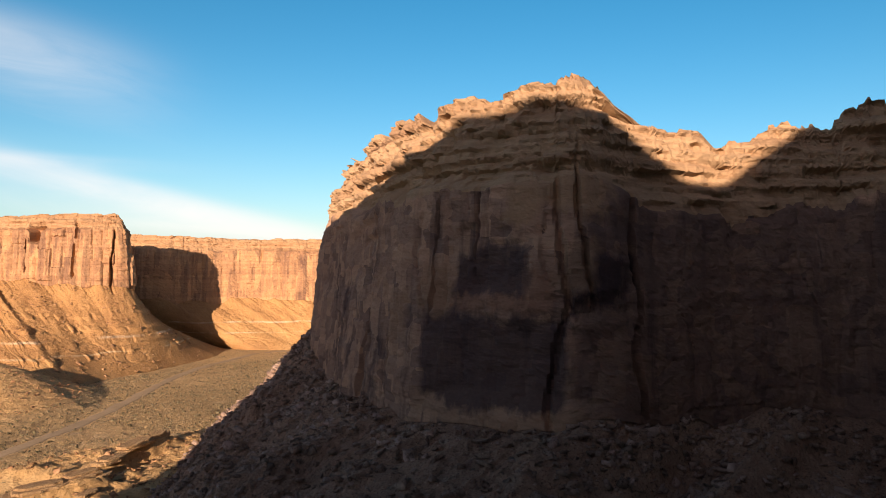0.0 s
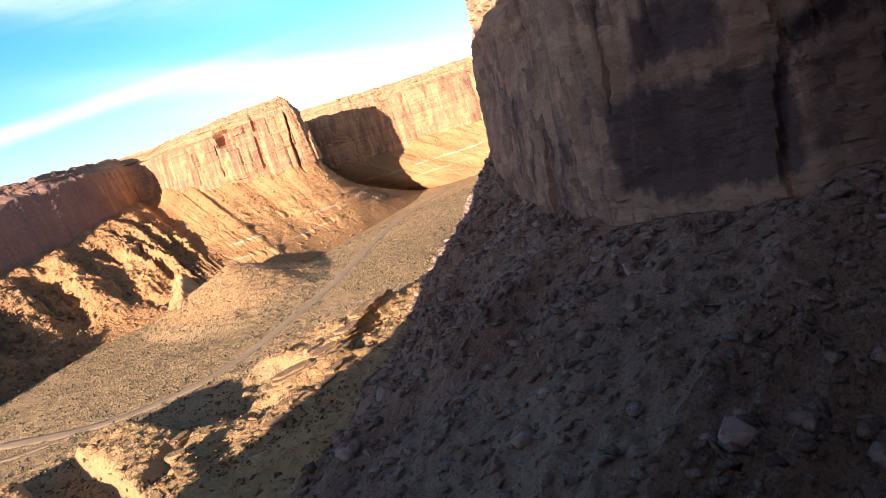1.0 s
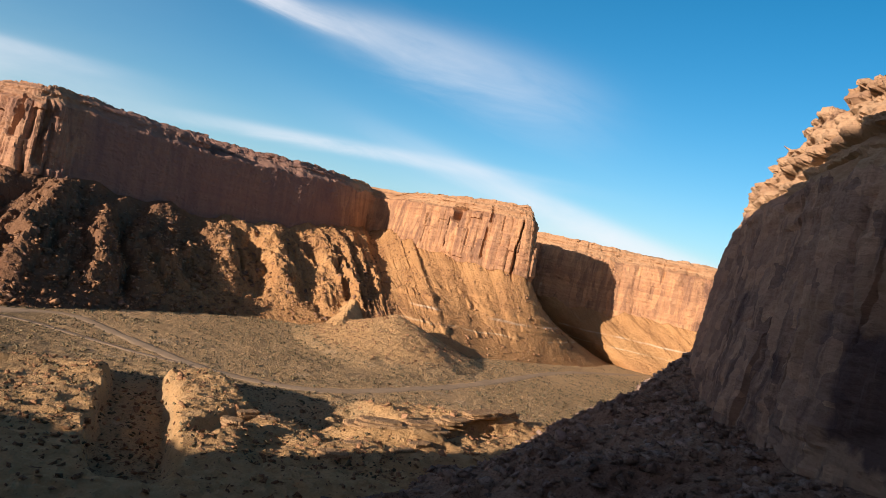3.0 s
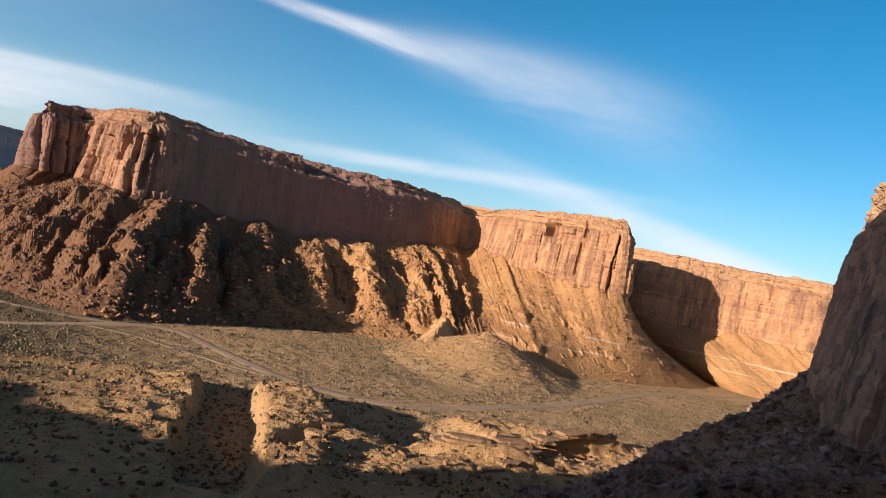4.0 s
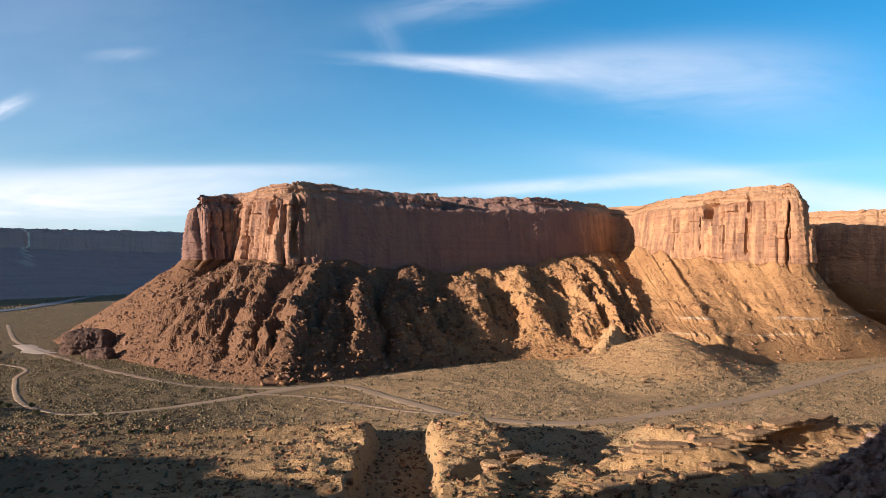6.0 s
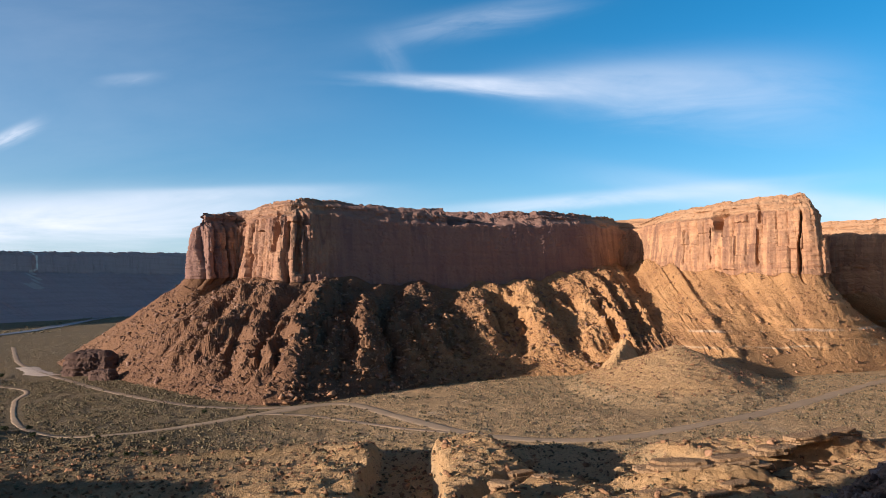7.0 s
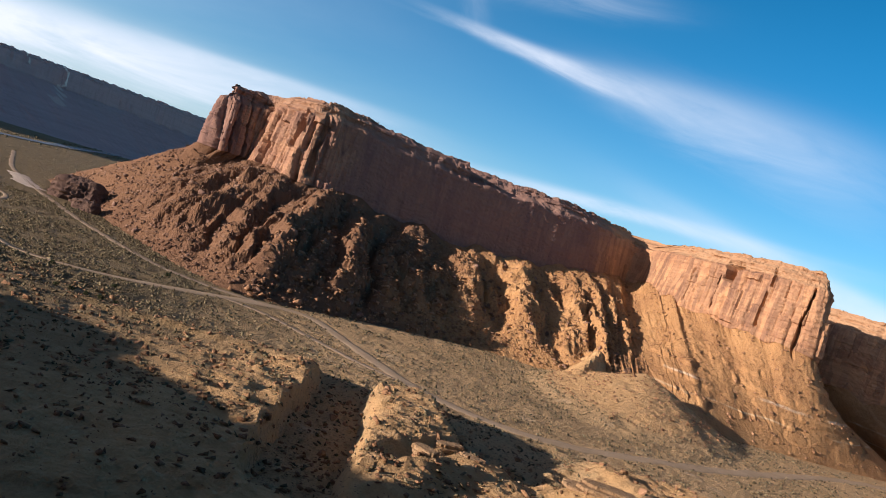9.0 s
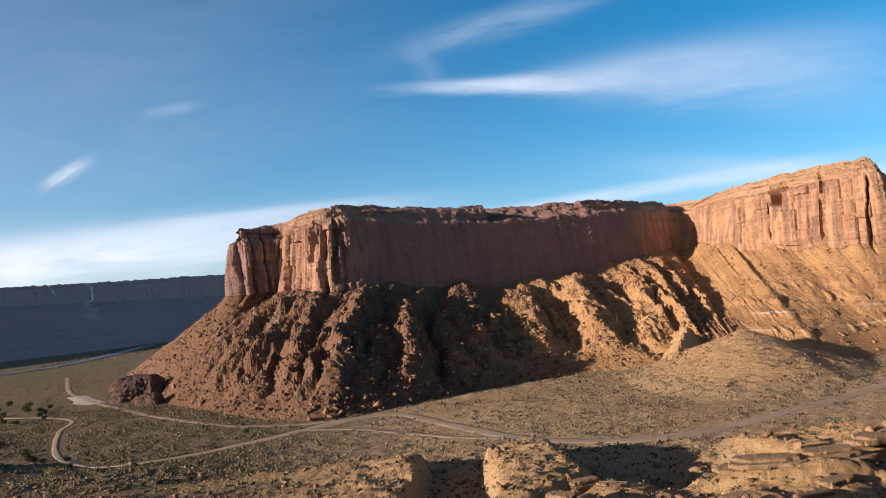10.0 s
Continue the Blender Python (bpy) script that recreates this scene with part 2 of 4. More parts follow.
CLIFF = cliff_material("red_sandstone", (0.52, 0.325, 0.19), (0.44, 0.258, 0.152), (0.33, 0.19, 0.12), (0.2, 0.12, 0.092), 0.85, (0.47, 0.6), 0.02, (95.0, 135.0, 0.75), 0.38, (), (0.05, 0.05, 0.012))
# the first, broadest patch paints the amphitheatre wall's shade as a dark sheet
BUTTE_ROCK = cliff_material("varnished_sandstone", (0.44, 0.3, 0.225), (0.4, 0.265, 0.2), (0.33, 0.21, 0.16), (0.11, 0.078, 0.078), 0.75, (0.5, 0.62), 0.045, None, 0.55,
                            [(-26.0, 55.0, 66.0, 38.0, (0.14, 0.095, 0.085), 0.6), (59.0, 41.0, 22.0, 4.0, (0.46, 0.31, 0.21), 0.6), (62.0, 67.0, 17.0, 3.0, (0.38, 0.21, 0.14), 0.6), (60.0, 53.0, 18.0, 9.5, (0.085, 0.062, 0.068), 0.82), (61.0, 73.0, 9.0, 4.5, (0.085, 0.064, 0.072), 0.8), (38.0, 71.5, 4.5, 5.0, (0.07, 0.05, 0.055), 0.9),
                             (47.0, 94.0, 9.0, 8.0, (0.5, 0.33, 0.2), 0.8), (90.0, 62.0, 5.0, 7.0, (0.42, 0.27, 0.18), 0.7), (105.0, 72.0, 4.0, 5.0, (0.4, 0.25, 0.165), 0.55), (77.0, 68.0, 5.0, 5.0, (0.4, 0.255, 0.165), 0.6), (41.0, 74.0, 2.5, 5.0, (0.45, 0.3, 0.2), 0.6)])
CAP = cliff_material("layered_cap_sandstone", (0.55, 0.39, 0.25), (0.45, 0.3, 0.185), (0.31, 0.19, 0.125), (0.3, 0.18, 0.12), 0.3)
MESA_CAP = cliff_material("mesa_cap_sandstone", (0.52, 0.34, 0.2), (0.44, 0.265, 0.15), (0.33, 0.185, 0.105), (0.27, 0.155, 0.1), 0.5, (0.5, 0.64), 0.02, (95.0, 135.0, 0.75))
# pale patches put the light on two cracks and their fan into the colour
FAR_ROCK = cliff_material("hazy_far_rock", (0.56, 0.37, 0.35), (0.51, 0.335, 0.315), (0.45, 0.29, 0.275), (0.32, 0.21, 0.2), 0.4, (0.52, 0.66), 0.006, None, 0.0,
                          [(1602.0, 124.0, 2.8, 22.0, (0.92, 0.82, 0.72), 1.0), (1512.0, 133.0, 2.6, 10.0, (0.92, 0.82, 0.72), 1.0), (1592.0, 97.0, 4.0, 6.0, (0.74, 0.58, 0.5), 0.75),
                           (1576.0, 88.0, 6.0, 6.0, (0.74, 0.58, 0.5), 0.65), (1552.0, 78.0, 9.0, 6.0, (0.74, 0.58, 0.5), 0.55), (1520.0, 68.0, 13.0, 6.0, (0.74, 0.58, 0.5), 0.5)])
# outcrop rock that stands in shade, its shade put into the dark colour
DARK_ROCK = cliff_material("shade_dark_rock", (0.17, 0.115, 0.09), (0.12, 0.08, 0.065), (0.08, 0.055, 0.05), (0.06, 0.045, 0.045), 0.5)
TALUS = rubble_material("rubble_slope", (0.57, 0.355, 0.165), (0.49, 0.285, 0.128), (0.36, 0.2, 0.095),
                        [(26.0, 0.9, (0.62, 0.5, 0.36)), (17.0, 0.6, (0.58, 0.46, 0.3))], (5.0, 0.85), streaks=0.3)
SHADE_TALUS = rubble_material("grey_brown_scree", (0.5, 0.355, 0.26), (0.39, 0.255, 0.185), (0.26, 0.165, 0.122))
ROCKS = rubble_material("boulder_sandstone", (0.49, 0.315, 0.18), (0.4, 0.235, 0.13), (0.28, 0.16, 0.09), None, None, True)
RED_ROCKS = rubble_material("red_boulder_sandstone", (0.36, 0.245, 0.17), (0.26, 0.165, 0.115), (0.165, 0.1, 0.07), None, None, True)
LEDGE_ROCK = rubble_material("ledge_sandstone", (0.56, 0.41, 0.25), (0.47, 0.32, 0.18), (0.36, 0.22, 0.12))
SCREE_ROCKS = rubble_material("scree_boulder", (0.54, 0.42, 0.35), (0.41, 0.3, 0.245), (0.26, 0.185, 0.145), None, None, True)


def soil_material():
    m = Mat("desert_soil")
    big = m.noise(0.012, (1, 1, 1), 5, 0.6)
    base = m.ramp(big, [(0.3, (0.45, 0.32, 0.175)), (0.5, (0.56, 0.39, 0.21)), (0.7, (0.64, 0.45, 0.25))])
    tuft = m.noise(0.45, (1, 1, 1), 5, 0.7)
    base = m.mix(m.mask(tuft, 0.54, 0.68), base, (0.3, 0.245, 0.13))
    base = m.mix(m.calc("MULTIPLY", m.mask(m.noise(1.7, (1, 1, 1), 3, 0.6), 0.56, 0.64), 0.6), base, (0.2, 0.165, 0.1))
    pale = m.noise(0.05, (1, 1, 1), 6, 0.7)
    base = m.mix(m.mask(pale, 0.58, 0.72), base, (0.60, 0.47, 0.31))
    raised = m.mask(m.calc("ADD", m.axis(2), m.calc("MULTIPLY", m.calc("SUBTRACT", m.noise(0.1), 0.5), 3.0)), 2.5, 5.0)
    stony = m.ramp(m.noise(0.3, (1, 1, 1), 6, 0.7), [(0.3, (0.5, 0.315, 0.15)), (0.5, (0.64, 0.415, 0.2)), (0.7, (0.72, 0.5, 0.27))])
    base = m.mix(m.calc("MULTIPLY", raised, 0.85), base, stony)
    scrub = m.mask(m.calc("ADD", m.axis(0), m.calc("MULTIPLY", m.noise(0.02), 120.0)), 30.0, -30.0)
    base = m.mix(m.calc("MULTIPLY", scrub, 0.82), base, (0.15, 0.125, 0.072))
    return m.done(base, m.noise(0.7, (1, 1, 1), 7, 0.75), 1.3, 1.0)


def road_material(name, dark, light):
    m = Mat(name)
    base = m.ramp(m.noise(0.08, (1, 1, 1), 5, 0.65), [(0.3, dark), (0.7, light)])
    base = m.mix(m.calc("MULTIPLY", m.mask(m.noise(1.1, (1, 1, 1), 4, 0.65), 0.52, 0.66), 0.5), base, (0.3, 0.23, 0.145))
    return m.done(base, m.noise(1.2, (1, 1, 1), 5, 0.7), 0.1, 0.6)


def brush_material():
    m = Mat("sagebrush")
    info = m.t.nodes.new("ShaderNodeNewGeometry").outputs["Random Per Island"]
    base = m.ramp(info, [(0.0, (0.1, 0.083, 0.048)), (0.45, (0.155, 0.13, 0.075)), (0.75, (0.2, 0.17, 0.1)), (0.92, (0.29, 0.245, 0.15)), (1.0, (0.13, 0.12, 0.07))])
    return m.done(base, m.noise(6.0, (1, 1, 1), 3), 0.08, 1.0)


def material_plain(name, dark, light):
    m = Mat(name)
    return m.done(m.ramp(m.noise(3.0, (1, 1, 1), 4, 0.7), [(0.3, dark), (0.7, light)]), m.noise(9.0), 0.05, 0.8)


SOIL, BRUSH = soil_material(), brush_material()
ROAD = road_material("graded_dirt", (0.44, 0.33, 0.21), (0.55, 0.415, 0.275))
RIVER = road_material("river_water", (0.2, 0.2, 0.19), (0.28, 0.27, 0.25))
RIVER.node_tree.nodes["Principled BSDF"].inputs["Roughness"].default_value = 0.25
RIVER.node_tree.nodes["Principled BSDF"].inputs["Specular IOR Level"].default_value = 0.5
CLAY = road_material("dry_clay", (0.6, 0.5, 0.4), (0.72, 0.62, 0.5))
TRACK = road_material("rough_track_dirt", (0.36, 0.275, 0.19), (0.46, 0.35, 0.24))


# ---- noise on arrays ----
def lattice(ix, iy, iz, seed):
    h = (ix * 374761393 + iy * 668265263 + iz * 2147483647 + seed * 144665) & 0xFFFFFFFF
    h = ((h ^ (h >> 13)) * 1274126177) & 0xFFFFFFFF
    h = ((h ^ (h >> 16)) * 2246822519) & 0xFFFFFFFF
    return ((h ^ (h >> 15)) & 0xFFFFFF) / 8388607.5 - 1.0


def vnoise(x, y, z=0.0, seed=0):
    """Smooth noise from -1 to 1 on arrays."""
    x, y, z = np.broadcast_arrays(np.asarray(x, float), np.asarray(y, float), np.asarray(z, float))
    fx, fy, fz = np.floor(x), np.floor(y), np.floor(z)
    ix, iy, iz = fx.astype(np.int64), fy.astype(np.int64), fz.astype(np.int64)
    u, v, w = x - fx, y - fy, z - fz
    u, v, w = u * u * (3 - 2 * u), v * v * (3 - 2 * v), w * w * (3 - 2 * w)
    out = 0
    for dx in (0, 1):
        for dy in (0, 1):
            for dz in (0, 1):
                k = (u if dx else 1 - u) * (v if dy else 1 - v) * (w if dz else 1 - w)
                out = out + k * lattice(ix + dx, iy + dy, iz + dz, seed)
    return out


def fbm(x, y, z=0.0, seed=0, octaves=4, gain=0.5):
    out, amp = 0, 1.0
    for o in range(octaves):
        f = 2.03 ** o
        out = out + amp * vnoise(np.asarray(x) * f, np.asarray(y) * f, np.asarray(z) * f, seed + 17 * o)
        amp *= gain
    return out


def ridged(x, y, z=0.0, seed=0, octaves=3):
    out, amp = 0, 1.0
    for o in range(octaves):
        f = 2.03 ** o
        out = out + amp * (1 - 2 * np.abs(vnoise(np.asarray(x) * f, np.asarray(y) * f, np.asarray(z) * f, seed + 31 * o)))
        amp *= 0.5
    return out


def terraced(v):
    """Whole steps with short ramps between them."""
    f = np.floor(v)
    return f + smooth(0.3, 0.7, v - f)


def smooth(a, b, x):
    t = np.clip((np.asarray(x, float) - a) / (b - a), 0, 1)
    return t * t * (3 - 2 * t)


def curve_through(points, step):
    """Control rows resampled along a rounded line; the first two columns are the plan."""
    p = np.array(points, float)
    ends = np.vstack([2 * p[0] - p[1], p, 2 * p[-1] - p[-2]])
    rows = []
    for i in range(len(p) - 1):
        a, b, c, d = ends[i:i + 4]
        n = max(2, int(np.hypot(*(c - b)[:2]) / step))
        t = np.linspace(0, 1, n, endpoint=False)[:, None]
        rows.append(0.5 * (2 * b + (c - a) * t + (2 * a - 5 * b + 4 * c - d) * t ** 2 + (3 * b - a - 3 * c + d) * t ** 3))
    rows.append(p[-1:])
    return np.vstack(rows)


def grid_mesh(name, co, mat, smooth_shade=True):
    """A mesh from a grid of places (rows, columns, 3)."""
    r, c = co.shape[:2]
    idx = np.arange(r * c).reshape(r, c)
    quads = np.stack([idx[:-1, :-1], idx[1:, :-1], idx[1:, 1:], idx[:-1, 1:]], -1).reshape(-1, 4)
    me = bpy.data.meshes.new(name)
    me.vertices.add(r * c)
    me.vertices.foreach_set("co", co.reshape(-1))
    me.loops.add(quads.size)
    me.loops.foreach_set("vertex_index", quads.reshape(-1))
    me.polygons.add(len(quads))
    me.polygons.foreach_set("loop_start", np.arange(0, quads.size, 4))
    me.polygons.foreach_set("use_smooth", np.full(len(quads), smooth_shade))
    me.update(calc_edges=True)
    me.materials.append(mat)
    return me


# ---- canyon walls: rim x y z, base z, foot x y z, rib height ----
def part(name, mesh, parent, label=""):
    ob = new(name, mesh)
    ob.parent = parent
    return tagged(ob, label)


def pilasters(s, z, width, seed, wander=0.3):
    """Rounded columns parted by sharp upright joints, from about -1 to 1."""
    w = s / width + wander * vnoise(z / 26, s / (6 * width), 0, seed) + 0.5 * vnoise(s / (3.1 * width), 0, 0, seed + 1)
    cell = np.floor(w)
    u = 2 * (w - cell) - 1
    tall = np.floor(z / 23 + 1.5 * lattice(cell.astype(np.int64), 7, 1, seed))
    stand = lattice(cell.astype(np.int64), tall.astype(np.int64), 3, seed)
    return 0.55 * (1 - np.abs(u) ** 3.5) - 0.3 + 0.6 * stand


def canyon_wall(name, controls, step, heights, seed, mats, spans, flute=2.0, bed=1.2, cap=0.3, panel=0.0, talus_rows=90, ribs=(), rough=1.0, batter=5.0, back=None, bold=(), cracks=(), crest=1.0, thin=(), scallop=(), columns=(), slope=1.0, fall=(0.12, 110), ledges=(), rough_base=0.0):
    """A cliff above its rubble slope, as a thing with parts. spans: cliff parts by ranges of control numbers. Returns the talus grid."""
    k = curve_through([(*c, i) for i, c in enumerate(controls)], step)
    for lo, hi, every in thin:
        k = k[(k[:, 8] < lo) | (k[:, 8] > hi) | (np.arange(len(k)) % every == 0)]
    rim, rz, bz, foot, fz, rib, q = k[:, :2], k[:, 2], k[:, 3], k[:, 4:6], k[:, 6], k[:, 7], k[:, 8]
    tan = np.gradient(rim, axis=0)
    w = max(3, int(9 / step))
    tan = np.stack([np.convolve(np.pad(tan[:, a], w, "edge"), np.ones(2 * w + 1), "valid") for a in (0, 1)], -1)
    nor = np.stack([tan[:, 1], -tan[:, 0]], -1)
    nor /= np.linalg.norm(nor, axis=1, keepdims=True)
    s = np.r_[0, np.cumsum(np.linalg.norm(np.diff(rim, axis=0), axis=1))]
    bz = bz + 3.0 * fbm(s / 17, 2, 0, seed + 70, 3)
    top = rz + crest * 1.1 * np.round(2 * vnoise(s / 9, 3, 0, seed + 60)) + crest * 0.9 * np.round(1.6 * vnoise(s / 3.5, 5, 0, seed + 68)) + 0.5 * fbm(s / 3, 1, 0, seed + 61, 2)
    hs = np.linspace(1, 0, heights)
    gain = np.ones(len(q))
    for lo, hi, k in bold:
        gain = gain + (k - 1) * smooth(lo - 0.3, lo + 0.1, q) * smooth(hi + 0.3, hi - 0.1, q)
    metres = np.gradient(s) / np.maximum(np.gradient(q), 1e-6)
    cliff = []
    for h in hs:
        z = bz + (top - bz) * h
        up = smooth(1 - cap - 0.03, 1 - cap + 0.04, h + 0.03 * vnoise(s / 20, 0, 0, seed + 62))
        out = (1 - h) * batter * (0.6 + 0.4 * (1 - up)) + (1 - up) * 2.2
        flutes = gain * flute * (1.1 * fbm(s / 19, z / 170, 1, seed, 3) + 0.8 * np.abs(vnoise(s / 8, z / 80, 2, seed + 3)) ** 0.6 + 0.45 * ridged(s / 4.2, z / 60, 3, seed + 14, 2))
        crack = np.clip(ridged(s / 15 + 0.12 * vnoise(z / 14, s / 30, 0, seed + 63), z / 150, 5, seed + 9, 2) - 0.95, 0, 1)
        flutes = flutes - 5.5 * gain * flute * crack * smooth(0.15, 0.5, vnoise(s / 31, z / 30, 3, seed + 64) + 0.45)
        for lo, hi, width, deep in columns:
            here = smooth(lo - 0.15, lo + 0.1, q) * smooth(hi + 0.15, hi - 0.1, q) * (1 - 0.75 * up)
            flutes = flutes + here * deep * (pilasters(s, z, width, seed + 80) + 0.35 * pilasters(s, z, width * 0.43, seed + 83))
        shelf = terraced(2.6 * vnoise(s / 90, z / 2.6, 7, seed + 4)) * 0.75 + terraced(2 * vnoise(s / 16, z / 1.3, 3, seed + 6)) * 0.4
        block = terraced(1.8 * vnoise(s / 4.5 + np.round(z / 2.6) * 0.37, np.round(z / 2.6), 9, seed + 8)) * 0.7
        for cq, wide, deep, h0, h1 in cracks:
            d = np.abs((q - cq) * metres + 1.6 * vnoise(z / 11, cq, 0, seed + 66)) / (wide * (1 + 0.6 * vnoise(z / 6, cq, 1, seed + 67)))
            flutes = flutes - deep * smooth(1.0, 0.5, d) * smooth(h0 - 0.04, h0 + 0.04, h) * smooth(h1 + 0.05, h1 - 0.05, h)
        slabs = panel * terraced(1.8 * vnoise(s / 20, z / 19, 4, seed + 12)) * (1 - up)
        body = flutes * (0.4 + 0.6 * (1 - up)) + bed * (shelf + block) * (0.07 + 0.93 * up) + slabs
        # the cap steps back towards the rim in ledges
        setback = -up * (h - (1 - cap)) / cap * 3.5 - 2.0 * smooth(0.93, 1.0, h) * (0.5 + 0.5 * vnoise(s / 13, 0, 2, seed + 65))
        for lo, hi, deep in scallop:
            setback = setback - deep * smooth(lo - 0.03, lo + 0.03, q) * np.clip((hi - q) / (hi - lo), 0, 1) * up
        fine = rough * (0.3 * fbm(s / 2.2, z / 2.2, 3, seed + 2, 3) + 0.22 * np.round(1.6 * vnoise(s / 1.8, z / 1.1, 5, seed + 13)))
        cliff.append(np.c_[rim + nor * (out + body + setback + fine)[:, None], z])
    edge = cliff[0][:, :2]
    tops = []
    inner = back(edge[:, 0], edge[:, 1])
    for k in (1.0, 0.7, 0.45, 0.28, 0.16, 0.09, 0.05, 0.025, 0.012, 0.004):
        p = edge + (inner - edge) * k
        d = np.linalg.norm(p - edge, axis=1)
        z = top + (1.3 * fbm(p[:, 0] / 9, p[:, 1] / 9, 3, seed + 5, 3) + 0.3) * smooth(0.3, 5, d) - fall[0] * np.minimum(d, fall[1])
        tops.append(np.c_[p, z])
    tops.append(cliff[0])
    base = cliff[-1][:, :2] - nor * 0.8
    w = max(3, int(7 / step))
    even = np.stack([np.convolve(np.pad(base[:, a], w, "edge"), np.ones(2 * w + 1) / (2 * w + 1), "valid") for a in (0, 1)], -1)
    talus = [cliff[-1]]
    for t in np.linspace(0, 1, talus_rows) ** 1.08:
        k = smooth(0.0, 0.12 if slope < 0.6 else 0.32, t)
        p = base * (1 - k) + even * k
        p = p + (foot - p) * t
        z = fz + (bz - fz) * (1 - t) ** (1.22 - 0.14 * (slope < 0.6))
        warp = s / 22 + 0.55 * vnoise(s / 40, t * 3, 1, seed + 21)
        r = ridged(warp, t * 0.6, 2, seed + 22, 3) * 0.45
        win = smooth(0.0, 0.1, t) * smooth(1.0, 0.7, t)
        z = z + rib * r * win
        soft = np.clip(4 - rib, 0, 1)
        rill = np.clip(ridged(s / 13 + 2.0 * vnoise(s / 21, t * 5, 0, seed + 31) + 0.9 * t, t * 1.6, 5, seed + 30, 2) - 0.6, 0, 1)
        z = z - 1.2 * rill * win * soft * smooth(0.2, 0.6, t + 0.35 * vnoise(s / 26, t * 3, 0, seed + 32))
        z = z + soft * win * (slope * 1.1 * fbm(p[:, 0] / 6, p[:, 1] / 6, 0, seed + 33, 4) * smooth(0.75, 0.3, t) + slope * 0.28 * np.round(2 * vnoise(p[:, 0] / 2.6, p[:, 1] / 2.6, 0, seed + 34)) * smooth(0.9, 0.4, t))
        for centre, wide, tall, t0, t1 in ribs:
            d = np.abs(q - centre - 0.13 * vnoise(t * 4, centre * 3, 0, seed + 25) - 0.08 * vnoise(p[:, 0] / 9, p[:, 1] / 9, 0, seed + 28) - 0.025 * np.round(2 * vnoise(p[:, 0] / 3.4, p[:, 1] / 3.4, 0, seed + 35))) / wide
            z = z + tall * (0.78 + 0.4 * vnoise(t * 9, centre * 5, 0, seed + 29) + 0.2 * fbm(p[:, 0] / 5, p[:, 1] / 5, 0, seed + 36, 3)) * (np.clip(1.15 - d, 0, 1) ** 1.2 - 0.35 * np.exp(-(d - 1.25) ** 2 * 6)) * smooth(t0, t0 + 0.22, t) * smooth(t1, t1 - 0.3, t)
        # hard beds crop out of the slope as broken steps
        for level, tall, lo, hi in ledges:
            dz = z - level - 2.5 * vnoise(s / 45, level, 0, seed + 37)
            there = smooth(lo - 0.3, lo + 0.3, q) * smooth(hi + 0.3, hi - 0.3, q) * smooth(-0.15, 0.2, vnoise(s / 14, level, 0, seed + 38) + 0.5 * vnoise(s / 4, level, 0, seed + 39))
            z = z + tall * there * smooth(-0.5, 0.3, dz) * smooth(6.0, 0.5, dz)
        near = smooth(0, 0.04, t) * (1 - 0.55 * t) * (1 + 0.5 * rough_base * smooth(8.2, 6.8, q))
        lump = 1.0 * fbm(p[:, 0] / 5, p[:, 1] / 5, 0, seed + 23, 4) + 0.6 * np.round(2 * vnoise(p[:, 0] / 2.1, p[:, 1] / 2.1, 0, seed + 27))
        z = z + slope * lump * near * (0.25 + 0.075 * rib)
        talus.append(np.c_[p, z])
    talus.append(np.c_[foot + (foot - base) * 0.05, fz - 3.0])
    cliff, tops, talus = np.stack(cliff), np.stack(tops), np.stack(talus)
    thing = new(name)
    thing.location = (0, 0, 0)
    cut = int(heights * cap)
    for label, lo, hi in spans:
        a, b = np.searchsorted(q, lo), min(len(q), np.searchsorted(q, hi) + 1)
        face = part(label, grid_mesh(label, cliff[cut:, a:b], mats[0], False), thing)
        part("layered_cap", grid_mesh("layered_cap", cliff[:cut + 1, a:b], mats[1], False), face, "pale ledges of layered sandstone")
    part("plateau", grid_mesh("plateau", tops, mats[1], False), thing, "flat stony mesa top")
    part("talus_slope", grid_mesh("talus_slope", talus, mats[2], False), thing, "steep slope of loose rubble")
    return thing, talus, tops


MESA = [
    (-60, 1000, 104, 60, -230, 1050, -1, 3), (-140, 720, 104, 60, -330, 760, -1, 5), (-169, 524, 103, 60, -300, 560, -1, 6),
    (-166, 496, 103, 60, -238, 490, -1, 7), (-146, 515, 107, 60, -195, 436, -1, 8), (-128, 494, 109, 60, -152, 390, -1, 8), (-104, 476, 110, 60, -114, 354, -1, 8),
    (-84, 488, 111, 58, -74, 336, -1, 8), (-30, 521, 109, 55, -12, 394, -1, 8), (25, 553, 110, 56, 46, 436, -1, 8),
    (80, 584, 111, 60, 104, 432, -1, 6), (108, 606, 111, 66, 121, 418, -1, 4), (146, 646, 111, 72, 134, 406, -1, 1.5),
    (166, 618, 110, 74, 146, 402, -1, 0.8), (171, 566, 109, 67, 160, 400, -1, 0.6),
    (192, 533, 111, 61, 192, 425, -1, 0.5), (233, 496, 112, 56, 243, 448, -1, 0.6), (244, 520, 111, 52, 308, 482, -1, 0.8),
    (241, 590, 107, 48, 352, 525, -1, 1.5), (254, 640, 106, 44, 352, 545, -1, 1.2), (292, 630, 103, 42, 356, 535, -1, 1.2),
    (324, 586, 102, 42, 366, 498, -1, 1.0), (382, 552, 101, 42, 415, 462, -1, 1.0), (442, 500, 101, 42, 450, 425, -1, 1.0),
    (560, 438, 101, 42, 540, 358, -1, 1.2), (720, 358, 100, 40, 670, 268, -1, 1.2), (950, 325, 100, 40, 860, 236, -1, 1.2),
]
